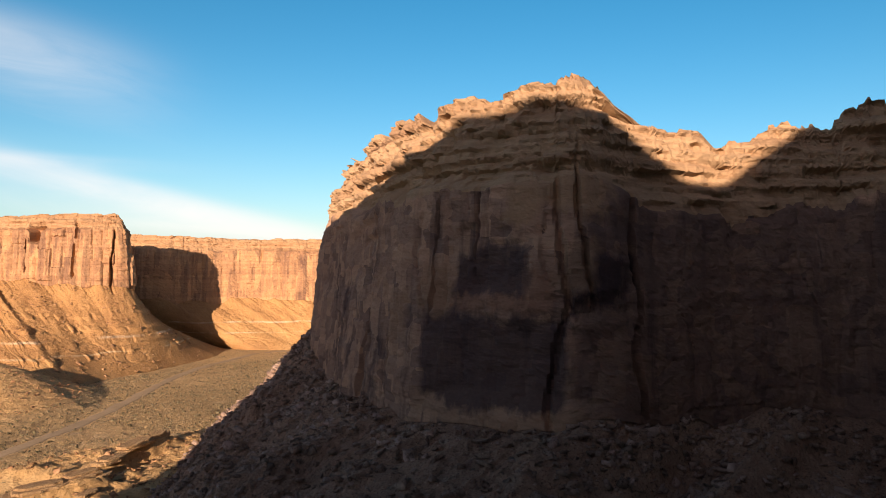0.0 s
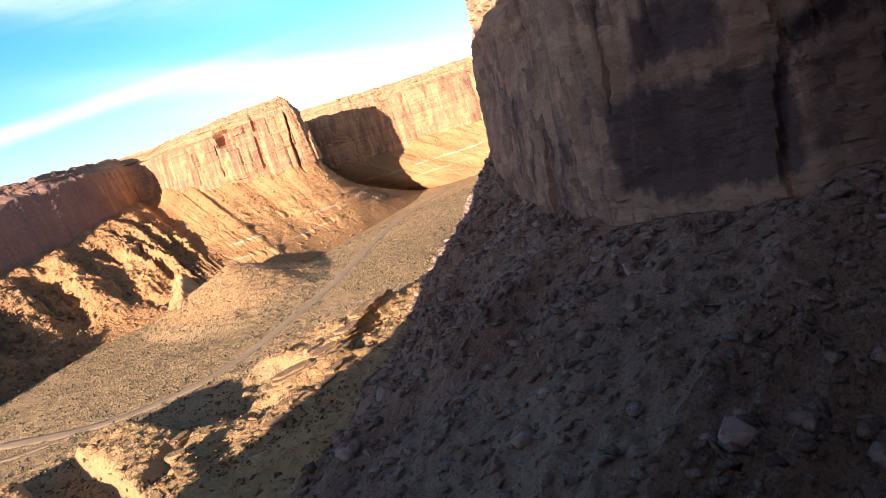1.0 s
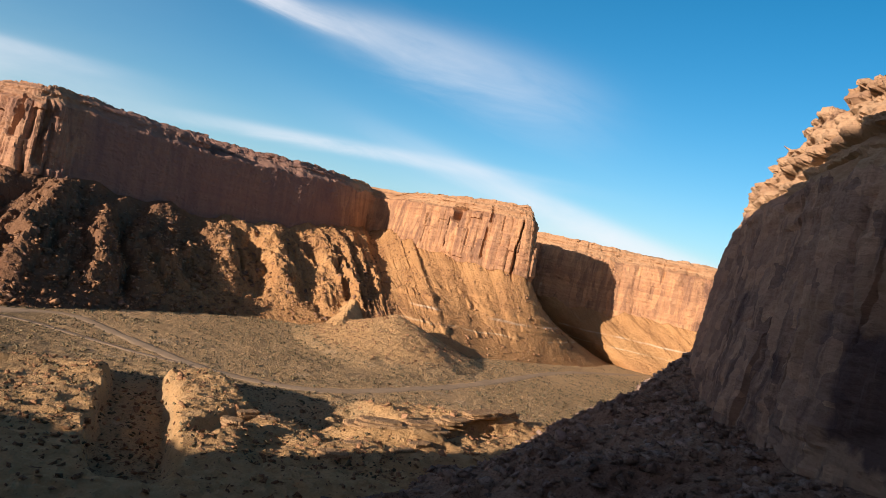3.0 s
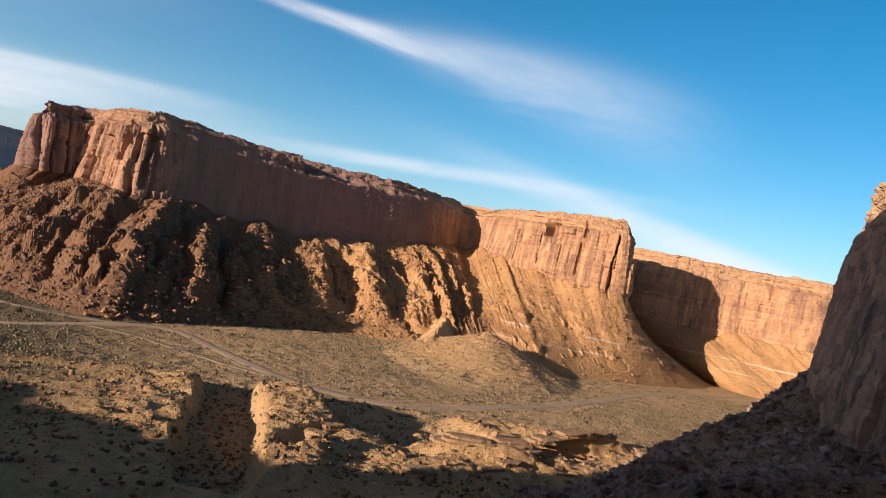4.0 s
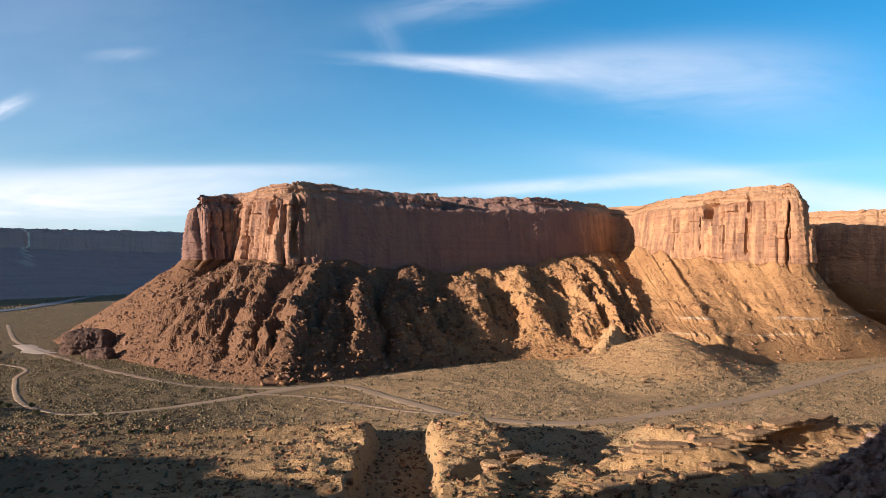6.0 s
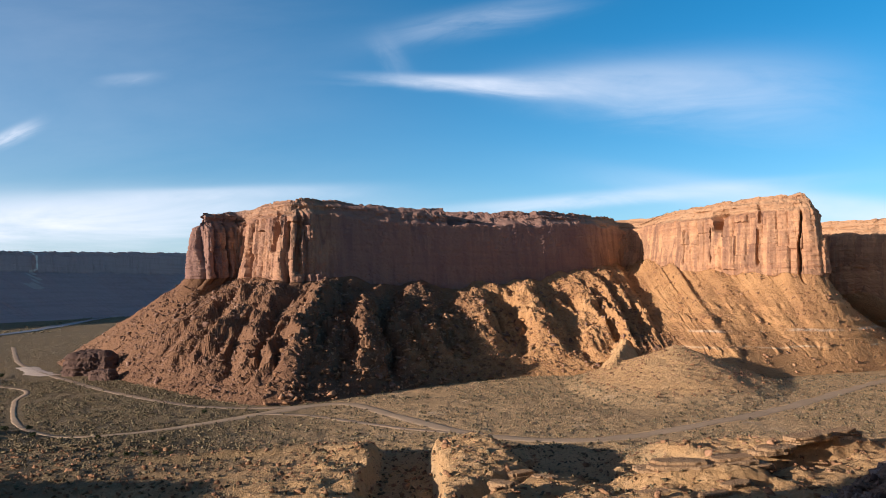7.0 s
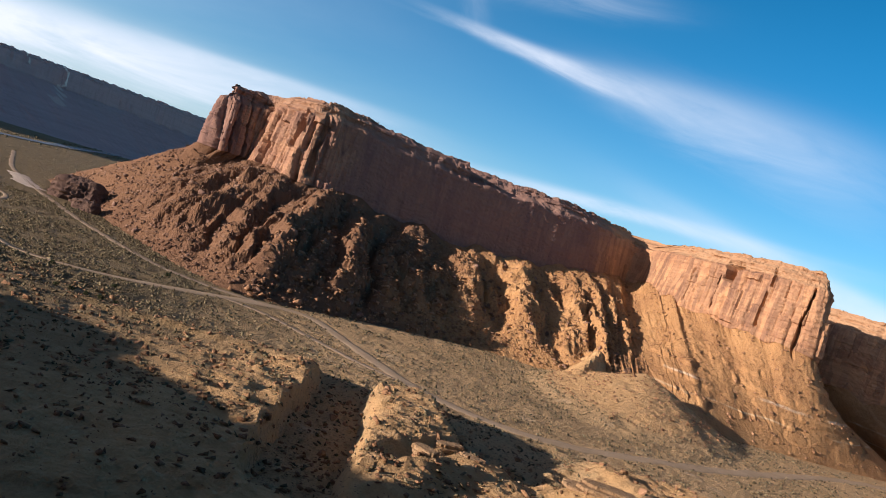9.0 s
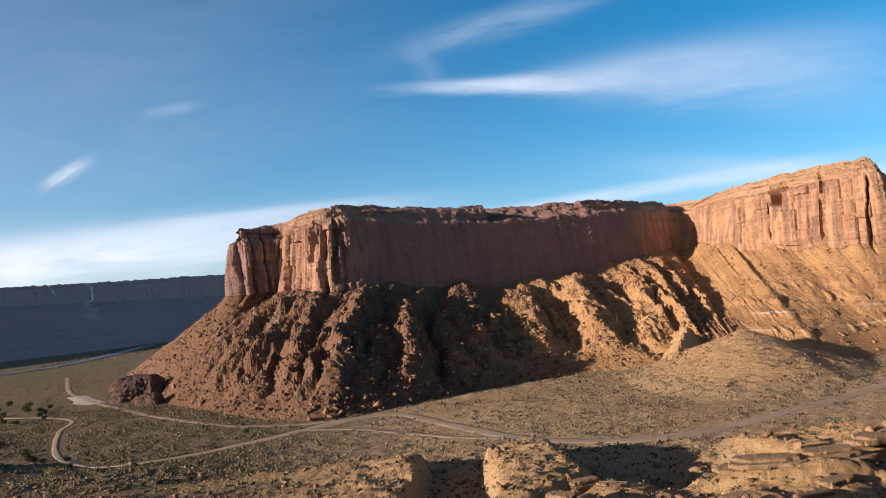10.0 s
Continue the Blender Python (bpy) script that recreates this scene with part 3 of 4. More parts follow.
# where along the wall, width, height, and from where to where down the slope
MESA_RIBS = [
    (8.08, 0.09, 7, 0.3, 0.9), (8.35, 0.14, 9, 0.1, 0.8), (8.72, 0.16, 8.5, 0.06, 0.85), (9.0, 0.1, 4, 0.3, 0.95), (9.33, 0.19, 8, 0.05, 0.98), (9.7, 0.14, 6, 0.12, 0.95),
    (10.0, 0.19, 8.5, 0.04, 0.98), (10.42, 0.24, 8, 0.04, 0.98), (10.8, 0.2, 7, 0.04, 0.9), (11.2, 0.16, 7, 0.05, 0.62), (11.5, 0.12, 5, 0.3, 0.8),
    (3.6, 0.16, 3, 0.1, 0.9), (4.2, 0.2, 4, 0.1, 0.9), (4.75, 0.2, 5, 0.05, 0.9), (5.3, 0.22, 7, 0.02, 0.95), (5.75, 0.13, 4, 0.3, 0.95), (6.1, 0.22, 8, 0.02, 0.95), (6.55, 0.14, 6, 0.3, 0.98), (6.9, 0.22, 9, 0.02, 0.98), (7.22, 0.1, 5, 0.3, 0.98), (7.5, 0.14, 11, 0.15, 0.98), (7.85, 0.11, 9, 0.25, 0.98),
]
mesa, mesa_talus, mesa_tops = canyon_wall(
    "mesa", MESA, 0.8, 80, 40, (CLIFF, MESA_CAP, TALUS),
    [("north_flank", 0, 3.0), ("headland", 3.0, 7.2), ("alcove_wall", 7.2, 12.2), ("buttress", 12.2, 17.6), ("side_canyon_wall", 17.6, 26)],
    flute=1.1, bed=0.8, cap=0.2, crest=0.35, scallop=[(8.5, 9.75, 26.0), (11.9, 13.4, 14.0)], talus_rows=120, ribs=MESA_RIBS, thin=[(-1, 1.7, 3), (19.5, 30, 2), (23.5, 30, 2)], bold=[(2.0, 6.9, 1.3), (7.2, 13.6, 0.3), (13.8, 17.4, 0.6)],
    columns=[(2.2, 4.3, 6.5, 2.4), (4.3, 6.8, 8.0, 3.6), (13.7, 16.9, 8.5, 1.9), (17.1, 26, 13.0, 1.2)], slope=0.58, rough_base=1.0, ledges=[(12.0, 1.6, 12.6, 17.5), (20.0, 1.3, 12.6, 17.5), (27.0, 1.8, 12.3, 18.5), (36.0, 1.2, 13.2, 17.5)],
    cracks=[(14.3, 0.8, 4, 0.1, 0.62), (14.85, 0.9, 6.0, 0.1, 0.62), (14.98, 8.0, 13.0, 0.58, 0.84), (15.45, 0.7, 5, 0.1, 0.9), (15.9, 0.8, 6.0, 0.0, 0.75),
            (3.3, 1.0, 5.0, 0.0, 1.1), (3.55, 1.3, 6.0, 0.0, 0.95), (3.8, 0.9, 5.0, 0.1, 0.9), (4.4, 2.2, 6.0, 0.0, 0.9), (5.0, 1.3, 4.0, 0.0, 0.95), (5.75, 2.6, 6.0, 0.35, 0.88), (6.3, 1.6, 5.0, 0.1, 0.85)],
    back=lambda x, y: np.stack([0.75 * x, np.maximum(y + 60, 780)], -1))
tagged(mesa, "long red sandstone mesa above ribbed rubble slopes", "mesa")

BUTTE = [
    (420, 160, 122, 40, 480, 230, -1, 2), (300, 225, 118, 44, 330, 300, -1, 2), (206, 215, 116, 48, 208, 295, -1, 3), (172, 190, 115, 45, 156, 258, -1, 3),
    (149, 156, 116, 36, 101, 203, -1, 5), (125, 119, 116, 36, 41, 148, -1, 6), (109, 86, 116, 38, -17, 109, -1, 7),
    (106, 65, 116, 40, -42, 70, -1, 7), (111, 45, 118.5, 40, -50, 35, -1, 7), (130, 35, 108.5, 39, -50, 22, -1, 7), (155, 20, 108, 38, -48, 8, -1, 6), (174, -4, 116, 37, -40, -15, -1, 6),
    (180, -40, 125, 36, 10, -40, -1, 4), (155, -95, 155, 36, 20, -60, -1, 4), (60, -140, 160, 36, 10, -85, -1, 4),
]
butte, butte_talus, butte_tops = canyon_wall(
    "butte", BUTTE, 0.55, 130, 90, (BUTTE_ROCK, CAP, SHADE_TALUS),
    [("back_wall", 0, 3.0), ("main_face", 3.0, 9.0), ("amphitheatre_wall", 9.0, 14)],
    flute=0.35, bed=1.3, cap=0.3, panel=0.9, thin=[(-1, 2.3, 4), (11.6, 30, 2)], talus_rows=112, rough=0.7, batter=7.0, fall=(0.3, 45), ribs=[(3.3, 0.25, 4.0, 0.1, 0.9), (3.95, 0.3, 6.0, 0.1, 0.98), (4.55, 0.25, 5.0, 0.2, 0.95), (5.1, 0.3, 5.0, 0.1, 0.98), (5.9, 0.3, 3.0, 0.1, 0.9)], slope=0.7, columns=[(2.5, 8.6, 15.0, 1.0), (8.6, 14, 18.0, 0.8)],
    cracks=[(5.3, 0.9, 3.5, 0.0, 0.75), (5.75, 0.6, 2.0, 0.0, 0.3), (7.85, 0.6, 2.0, 0.0, 0.7), (8.6, 1.0, 3.0, 0.0, 0.72), (4.5, 0.6, 1.5, 0.0, 0.35), (6.4, 0.5, 1.5, 0.3, 0.7), (6.95, 0.4, 1.2, 0.45, 0.72), (7.3, 17.0, 1.8, 0.07, 0.29), (7.25, 8.0, 1.2, 0.38, 0.5), (8.05, 0.5, 2.5, 0.3, 0.8)],
    back=lambda x, y: np.stack([x + 180, 0.55 * y - 120 * smooth(-60, -140, y)], -1))
tagged(butte, "dark shaded sandstone butte with sunlit layered cap", "butte")

NEAR_RIM = [
    (62, -142, 190, 36, 12, -85, -1, 4),
    (-50, -160, 200, 36, -40, -100, -1, 4),
    (-82, -128, 174, 37, -55, -85, -1, 4),
    (-97, -102, 152, 38, -60, -70, -1, 4),
    (-106, -74, 164, 39, -68, -45, -1, 4),
    (-112, -50, 164, 40, -75, -25, -1, 4),
    (-116, -18, 159, 41, -77, 0, -1, 4),
    (-118, 15, 157, 42, -78, 20, -1, 4),
    (-140, 52, 156, 62, -125, 102, -1, 4),
    (-172, 20, 143, 42, -200, 60, -1, 4),
    (-230, -90, 126, 36, -230, -30, -1, 4),
    (-420, -200, 111, 34, -410, -130, -1, 4),
    (-640, -205, 111, 34, -630, -135, -1, 4),
    (-740, -205, 120, 36, -730, -135, -1, 4),
    (-880, -205, 129, 36, -870, -135, -1, 4),
    (-1500, -205, 131, 36, -1490, -135, -1, 4),
]
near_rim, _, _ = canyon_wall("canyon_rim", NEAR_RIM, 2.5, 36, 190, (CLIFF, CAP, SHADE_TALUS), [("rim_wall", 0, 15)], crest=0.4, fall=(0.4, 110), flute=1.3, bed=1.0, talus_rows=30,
                             back=lambda x, y: np.stack([x - 10, np.minimum(y - 200, -330)], -1))
tagged(near_rim, "red sandstone canyon rim closing the near side", "cliff")

DISTANT = [
    (-1440, 75, 133, 96, -1200, 0, -2, 4), (-1225, 700, 134, 98, -990, 625, -2, 4), (-1000, 1410, 139, 98, -765, 1335, -2, 5),
    (-800, 2045, 162, 102, -565, 1970, -2, 5), (-600, 2690, 176, 112, -370, 2610, -2, 5), (-375, 3375, 176, 112, -140, 3290, -2, 5),
]
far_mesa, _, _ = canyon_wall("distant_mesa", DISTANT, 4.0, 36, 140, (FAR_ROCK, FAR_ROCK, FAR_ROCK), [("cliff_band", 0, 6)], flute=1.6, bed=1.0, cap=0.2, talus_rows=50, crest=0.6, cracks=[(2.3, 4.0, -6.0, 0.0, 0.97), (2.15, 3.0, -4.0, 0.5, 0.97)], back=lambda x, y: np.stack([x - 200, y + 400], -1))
tagged(far_mesa, "long dark mesa in blue shade beyond the plain", "mesa")


# ---- ground ----
ROADS = {
    "main": ([(-700, 520), (-420, 455), (-290, 425), (-228, 397), (-206, 355), (-178, 309), (-157, 283), (-136, 269), (-119, 272), (-104, 284), (-89, 303), (-72, 325), (-59, 338), (-44, 340), (-22, 309), (-3, 281), (13, 266), (30, 260), (48, 259), (69, 268), (95, 286), (125, 310), (165, 346), (237, 414), (300, 455), (370, 480), (460, 440)], 3.3),
    "loop": ([(-420, 700), (-330, 560), (-278, 493), (-232, 444), (-172, 383), (-128, 345), (-92, 331), (-62, 336)], 1.9),
    "river": ([(-860, 690), (-740, 725), (-640, 762), (-583, 795), (-564, 860), (-570, 945), (-592, 1050), (-665, 1300), (-752, 1607)], 10.0),
    "clay_pan": ([(-296, 515), (-278, 492), (-262, 472), (-250, 462)], 6.5),
    "shortcut": ([(-80, 317), (-57, 311), (-34, 294), (-15, 279), (2, 271)], 1.6),
}
ROAD_LINES = {n: (curve_through(p, 3.0), w) for n, (p, w) in ROADS.items()}


def near_road(x, y):
    """How far each place is from the nearest road."""
    d = np.full(np.shape(x), 1e6)
    box = (x > -720) & (x < 480) & (y > 250) & (y < 1420)
    px, py = x[box], y[box]
    best = np.full(px.shape, 1e6)
    for line, wide in ROAD_LINES.values():
        for ax, ay in line[::2]:
            best = np.minimum(best, np.hypot(px - ax, py - ay) - wide)
    d[box] = best
    return d


def bump(x, y, cx, cy, lx, ly, turn=0.0, power=2.0):
    c, s = math.cos(radians(turn)), math.sin(radians(turn))
    u, v = (x - cx) * c + (y - cy) * s, (y - cy) * c - (x - cx) * s
    return np.exp(-np.abs(u / lx) ** power - np.abs(v / ly) ** power)


def ground_z(x, y):
    x, y = np.asarray(x, float), np.asarray(y, float)
    wob = 9 * fbm(x / 30, y / 30, 0, 205, 3)
    z = 0.5 * fbm(x / 70, y / 70, 0, 200, 3)
    # the foreground terrace, cut by washes
    terrace = smooth(252, 232, y + wob) * smooth(-75, -22, x + 0.5 * wob) * smooth(170, 120, x)
    gentle = smooth(300, 150, y) * smooth(-22, -75, x + 0.5 * wob) * smooth(-420, -250, x)
    z = z + 6.0 * terrace + 5.0 * gentle
    gully = bump(x + 0.25 * wob, y + 0.4 * wob, -10, 192, 7.5, 52, 2, 8)
    basin = bump(x + 0.4 * wob, y + 0.3 * wob, 41, 216, 20, 24, 12, 6)
    hollow = bump(x + 0.3 * wob, y + 0.5 * wob, 12, 178, 3.5, 16, -30, 4) + 0.8 * bump(x, y + 0.3 * wob, 92, 203, 16, 3.5, 24, 4)
    z = z - 8.0 * np.maximum(gully, 0) - 6.5 * basin - 3.5 * hollow
    ridge = bump(x + 0.25 * wob, y + 0.4 * wob, 8, 190, 10.5, 46, -4, 6) + 0.6 * bump(x + 0.3 * wob, y, 20, 186, 8, 6, 30, 3)
    z = z + 2.2 * ridge * (1 - gully)
    z = z + 3.2 * bump(x, y + 0.2 * wob, 60, 188, 17, 5, 8, 4) + 3.6 * bump(x, y + 0.2 * wob, 98, 212, 22, 5, 27, 4)
    z = z + 2.0 * bump(x, y, -70, 222, 26, 3, 8, 2) + 1.5 * bump(x, y, -110, 246, 16, 3, 20, 2)
    # a fan of debris below the buttress, with a spur on its flank
    dx, dy = x - 121, y - 412
    down, across = -0.3 * dx - 0.954 * dy, 0.954 * dx - 0.3 * dy
    d = np.hypot(across * 1.75, down * np.where(down < 0, 3.0, 1.0))
    d = d + np.minimum(d / 25, 1) * (3.0 * vnoise(x / 11, y / 16, 0, 230) + 1.6 * fbm(x / 5, y / 5, 0, 232, 4))
    z = z + 20 * np.clip(1 - d / 102, 0, 1) ** 1.1
    sx, sy = -38.0, -110.0
    along = np.clip(((x - 112) * sx + (y - 482) * sy) / (sx * sx + sy * sy), 0, 1)
    off = np.hypot(x - 112 - sx * along, y - 482 - sy * along) + 1.6 * vnoise(x / 8, y / 8, 0, 231) + 0.9 * vnoise(x / 3, y / 3, 0, 233)
    z = np.maximum(z, 22 * (1 - along) ** 0.8 * np.clip(1.04 - off / (10 + 10 * (1 - along)), 0, 1))
    # a knoll on the valley floor
    z = z + 8.0 * bump(x, y + 0.3 * wob, -192, 254, 26, 12, 30)
    # an unseen low ridge added off the near rim, its crest set to shade the foreground
    crest = np.interp(y, (-40, 36, 54, 88, 127, 148, 170, 200), (58, 53, 48, 41, 29, 19, 9, 0)) + 2.5 * fbm(y / 11, 0 * y, 3, 240, 3)
    z = z + np.maximum(crest, 0) * np.exp(-((x + 230) / 24) ** 2) * smooth(-80, 20, y) * smooth(240, 215, y)
    rug = smooth(262, 238, y) * smooth(60, 120, y) * (0.45 + 0.55 * smooth(-60, -20, x)) + 0.12
    road = near_road(x, y)
    calm = smooth(0.0, 5.0, road)
    z = z + calm * (rug * (0.7 * fbm(x / 13, y / 13, 0, 220, 4) + 0.16 * np.round(2 * vnoise(x / 2.6, y / 2.6, 0, 224)) + 0.9 * bump(x, y, 60, 210, 70, 40) * fbm(x / 6, y / 6, 0, 226, 3)) + 0.26 * fbm(x / 4, y / 4, 0, 210, 3))
    return z - 0.06 * (1 - calm)


def ground():
    az = np.radians(np.r_[np.arange(-200, -98, 1.0), np.arange(-98, 52, 0.26), np.arange(52, 161, 1.0)])
    rad = np.r_[0.5, 20, 40, 70, 100 * 1.0068 ** np.arange(0, 225), 100 * 1.0068 ** 225 * 1.03 ** np.arange(1, 82)]
    a, r = np.meshgrid(az, rad)
    x, y = 10 - np.sin(a) * r, 20 + np.cos(a) * r
    co = np.stack([x, y, ground_z(x, y)], -1)
    ob = new("ground", grid_mesh("ground", co[::-1], SOIL, False))
    return tagged(ob, "sandy desert valley floor with scattered brush", "ground", kind="structure")


ground()

for road_name, (line, wide) in ROAD_LINES.items():
    tan = np.gradient(line, axis=0)
    nor = np.stack([-tan[:, 1], tan[:, 0]], -1) / np.linalg.norm(tan, axis=1, keepdims=True)
    run = np.arange(len(line)) / (14.0 if road_name == "river" else 1.0)
    rows = []
    for k, lift in ((-1.0, -0.16), (-0.9, 0.0), (-0.45, -0.03), (0.0, 0.04), (0.45, -0.03), (0.9, 0.0), (1.0, -0.16)):
        p = line + nor * (wide * (0.36 + 0.64 * smooth(-150, -60, line[:, 0]) if road_name == "main" else 1.0) * k * (1 + 0.25 * vnoise(run / 4, k, 0, 300) + 0.22 * vnoise(run / 1.3, 2 * k, 0, 301)))[:, None]
        rows.append(np.c_[p, ground_z(p[:, 0], p[:, 1]) + (0.9 if road_name == "river" else 0.12) + lift])
    strip = new("road", grid_mesh("road", np.stack(rows), CLAY if road_name == "clay_pan" else RIVER if road_name == "river" else ROAD if wide > 3 else TRACK))
    if road_name == "clay_pan":
        strip.name = "clay_pan"
        tagged(strip, "bare patch of pale dry clay on the plain", "clay pan", kind="structure")
        continue
    if road_name == "river":
        strip.name = "water"
        tagged(strip, "pale still river reflecting the sky", "river", kind="structure")
        continue
    tagged(strip, "pale graded dirt track winding along the valley" if wide > 3 else "narrow pale dirt track through the brush", "road", kind="structure")


# ---- loose rock and brush ----
def rock_shape(rng, detail, flat=0.7):
    """Corners and faces of one angular stone about a metre across."""
    bm = bmesh.new()
    # the hull of points near the corners of a tilted block
    turn = Euler(rng.normal(0, 0.35, 3)).to_matrix()
    long = Vector((rng.uniform(0.9, 1.25), rng.uniform(0.6, 1.0), rng.uniform(0.4, 0.9)))
    for i in range((0, 9, 15, 7)[detail]):
        c = Vector([math.copysign(0.5 * rng.uniform(0.45, 1.0), rng.normal()) for _ in range(3)])
        bm.verts.new(turn @ Vector((c.x * long.x, c.y * long.y, c.z * long.z)))
    hull = bmesh.ops.convex_hull(bm, input=bm.verts)
    bmesh.ops.delete(bm, geom=list({g for g in hull["geom_interior"] + hull["geom_unused"] if isinstance(g, bmesh.types.BMVert)}), context="VERTS")
    bmesh.ops.triangulate(bm, faces=bm.faces)
    bm.verts.index_update()
    for v in bm.verts:
        v.co.z *= flat
    co = np.array([v.co[:] for v in bm.verts])
    faces = np.array([[v.index for v in f.verts] for f in bm.faces])
    bm.free()
    return co, faces


def triangles(name, co, faces, mat):
    me = bpy.data.meshes.new(name)
    me.vertices.add(len(co))
    me.vertices.foreach_set("co", co.reshape(-1))
    me.loops.add(faces.size)
    me.loops.foreach_set("vertex_index", faces.reshape(-1).astype(np.int32))
    me.polygons.add(len(faces))
    me.polygons.foreach_set("loop_start", np.arange(0, faces.size, 3))
    me.update(calc_edges=True)
    me.materials.append(mat)
    return me


def strewn(name, places, sizes, shapes, mat, rng, sink=0.2, tilt=0.5):
    """Many small things of one kind, joined into one mesh."""
    allco, allf, n = [], [], 0
    pick = rng.integers(len(shapes), size=len(places))
    for i, (co, faces) in enumerate(shapes):
        sel = np.where(pick == i)[0]
        if not len(sel):
            continue
        yaw, tip = rng.uniform(0, 6.283, len(sel)), rng.normal(0, tilt, len(sel))
        c, s, ct, st = np.cos(yaw), np.sin(yaw), np.cos(tip), np.sin(tip)
        rot = np.stack([np.stack([c, -s * ct, s * st], -1), np.stack([s, c * ct, -c * st], -1), np.stack([0 * c, st, ct], -1)], 1)
        stretch = np.stack([rng.uniform(0.8, 1.3, len(sel)), rng.uniform(0.7, 1.1, len(sel)), rng.uniform(0.7, 1.1, len(sel))], -1)
        p = np.einsum("nij,nvj->nvi", rot, co[None] * stretch[:, None]) * sizes[sel][:, None, None]
        p += places[sel][:, None]
        p[..., 2] += (0.3 - sink) * sizes[sel][:, None]
        allco.append(p.reshape(-1, 3))
        allf.append((faces[None] + (n + np.arange(len(sel)) * len(co))[:, None, None]).reshape(-1, 3))
        n += len(sel) * len(co)
    return new(name, triangles(name, np.vstack(allco), np.vstack(allf), mat))


rng = np.random.default_rng(7)
PEBBLES = [rock_shape(rng, 1, 0.85) for _ in range(12)]
BOULDERS = [rock_shape(rng, 2, 0.85) for _ in range(9)]
TUFTS = []
for _ in range(5):
    co, faces = rock_shape(rng, 3, 0.8)
    TUFTS.append((co * (1 + 0.35 * rng.normal(size=(len(co), 1))).clip(0.55, 1.6), faces))


def on_slope(talus, count, cols, rows, power=1.0):
    """Random places on a slope's grid, between those shares of its columns and rows."""
    r, c = talus.shape[:2]
    i = (r - 3) * (rows[0] + (rows[1] - rows[0]) * rng.random(count) ** power)
    j = (c - 2) * rng.uniform(*cols, count)
    i0, j0 = i.astype(int), j.astype(int)
    u, v = (i - i0)[:, None], (j - j0)[:, None]
    return (talus[i0, j0] * (1 - u) * (1 - v) + talus[i0 + 1, j0] * u * (1 - v) + talus[i0, j0 + 1] * (1 - u) * v + talus[i0 + 1, j0 + 1] * u * v)


def sizes_of(count, least, most, power=3.0):
    return least + (most - least) * rng.random(count) ** power


# the stretch of the slope from the headland to the end of the alcove
SLOPE = [float(np.argmin(np.hypot(mesa_talus[0, :, 0] - x, mesa_talus[0, :, 1] - y))) / mesa_talus.shape[1] for x, y in ((-160, 590), (140, 610))]
# rubble on the mesa's slopes, thickest among the ribs of the alcove
p = np.vstack([on_slope(mesa_talus, 24000, SLOPE, (0.06, 0.97), 0.8), on_slope(mesa_talus, 3000, (SLOPE[1], SLOPE[1] + 0.2), (0.02, 0.98), 1.0)])
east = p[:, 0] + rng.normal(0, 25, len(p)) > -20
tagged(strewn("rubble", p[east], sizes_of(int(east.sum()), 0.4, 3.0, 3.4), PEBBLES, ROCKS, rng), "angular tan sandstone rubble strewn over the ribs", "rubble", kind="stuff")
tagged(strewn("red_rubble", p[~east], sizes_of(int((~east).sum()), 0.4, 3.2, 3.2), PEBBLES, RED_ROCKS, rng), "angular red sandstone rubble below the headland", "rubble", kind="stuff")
LOW = [float(np.argmin(np.hypot(mesa_talus[0, :, 0] - x, mesa_talus[0, :, 1] - y))) / mesa_talus.shape[1] for x, y in ((-80, 472), (20, 530))]
p = on_slope(mesa_talus, 800, LOW, (0.3, 0.99), 0.8)
tagged(strewn("block_debris", p, sizes_of(len(p), 1.2, 4.6, 2.2), PEBBLES, ROCKS, rng, 0.05), "pale angular sandstone blocks on the lower slope", "rubble", kind="stuff")
p = on_slope(butte_talus, 24000, (0.12, 0.95), (0.02, 0.98))
tagged(strewn("scree", p, sizes_of(len(p), 0.4, 3.4, 3.0), PEBBLES, SCREE_ROCKS, rng), "grey brown scree on the shaded slope", "scree", kind="stuff")


def on_ground(count, x0, x1, y0, y1):
    x, y = rng.uniform(x0, x1, count), rng.uniform(y0, y1, count)
    return np.c_[x, y, ground_z(x, y)]


p = np.vstack([on_ground(5200, -150, 130, 150, 246), on_ground(2000, -60, 60, 90, 170), on_ground(2600, 60, 170, 320, 425)])
p = p[(p[:, 1] < 260) | (p[:, 2] > 3.0)]
tagged(strewn("stones", p, sizes_of(len(p), 0.3, 2.0), PEBBLES, ROCKS, rng), "loose stones on the rocky terrace", "stones", kind="stuff")

# sagebrush over the valley floor, clear of the tracks
p = np.vstack([on_ground(38000, -260, 330, 235, 440), on_ground(14000, -270, -90, 235, 430), on_ground(15000, -520, 420, 400, 760), on_ground(5000, -720, -330, 560, 1150), on_ground(5000, -190, 60, 150, 250)])
keep = (near_road(p[:, 0], p[:, 1]) > 0.6) & (vnoise(p[:, 0] / 22, p[:, 1] / 22, 0, 410) + 0.5 * vnoise(p[:, 0] / 7, p[:, 1] / 7, 0, 411) > -0.55)
keep &= (p[:, 2] < 4.0) | (p[:, 1] < 262)
p = p[keep]
tagged(strewn("sagebrush", p, sizes_of(len(p), 0.35, 1.9, 3.0), TUFTS, BRUSH, rng, 0.1, 0.2), "low grey green sagebrush dotting the valley floor", "brush", kind="stuff")
line = ROAD_LINES["river"][0]
p = line[rng.integers(len(line), size=420)] + rng.normal(size=(420, 2)) * (9, 16) + (-24, 0)
p = np.vstack([p, line[rng.integers(len(line), size=160)] + rng.normal(size=(160, 2)) * (6, 16) + (30, 0)])
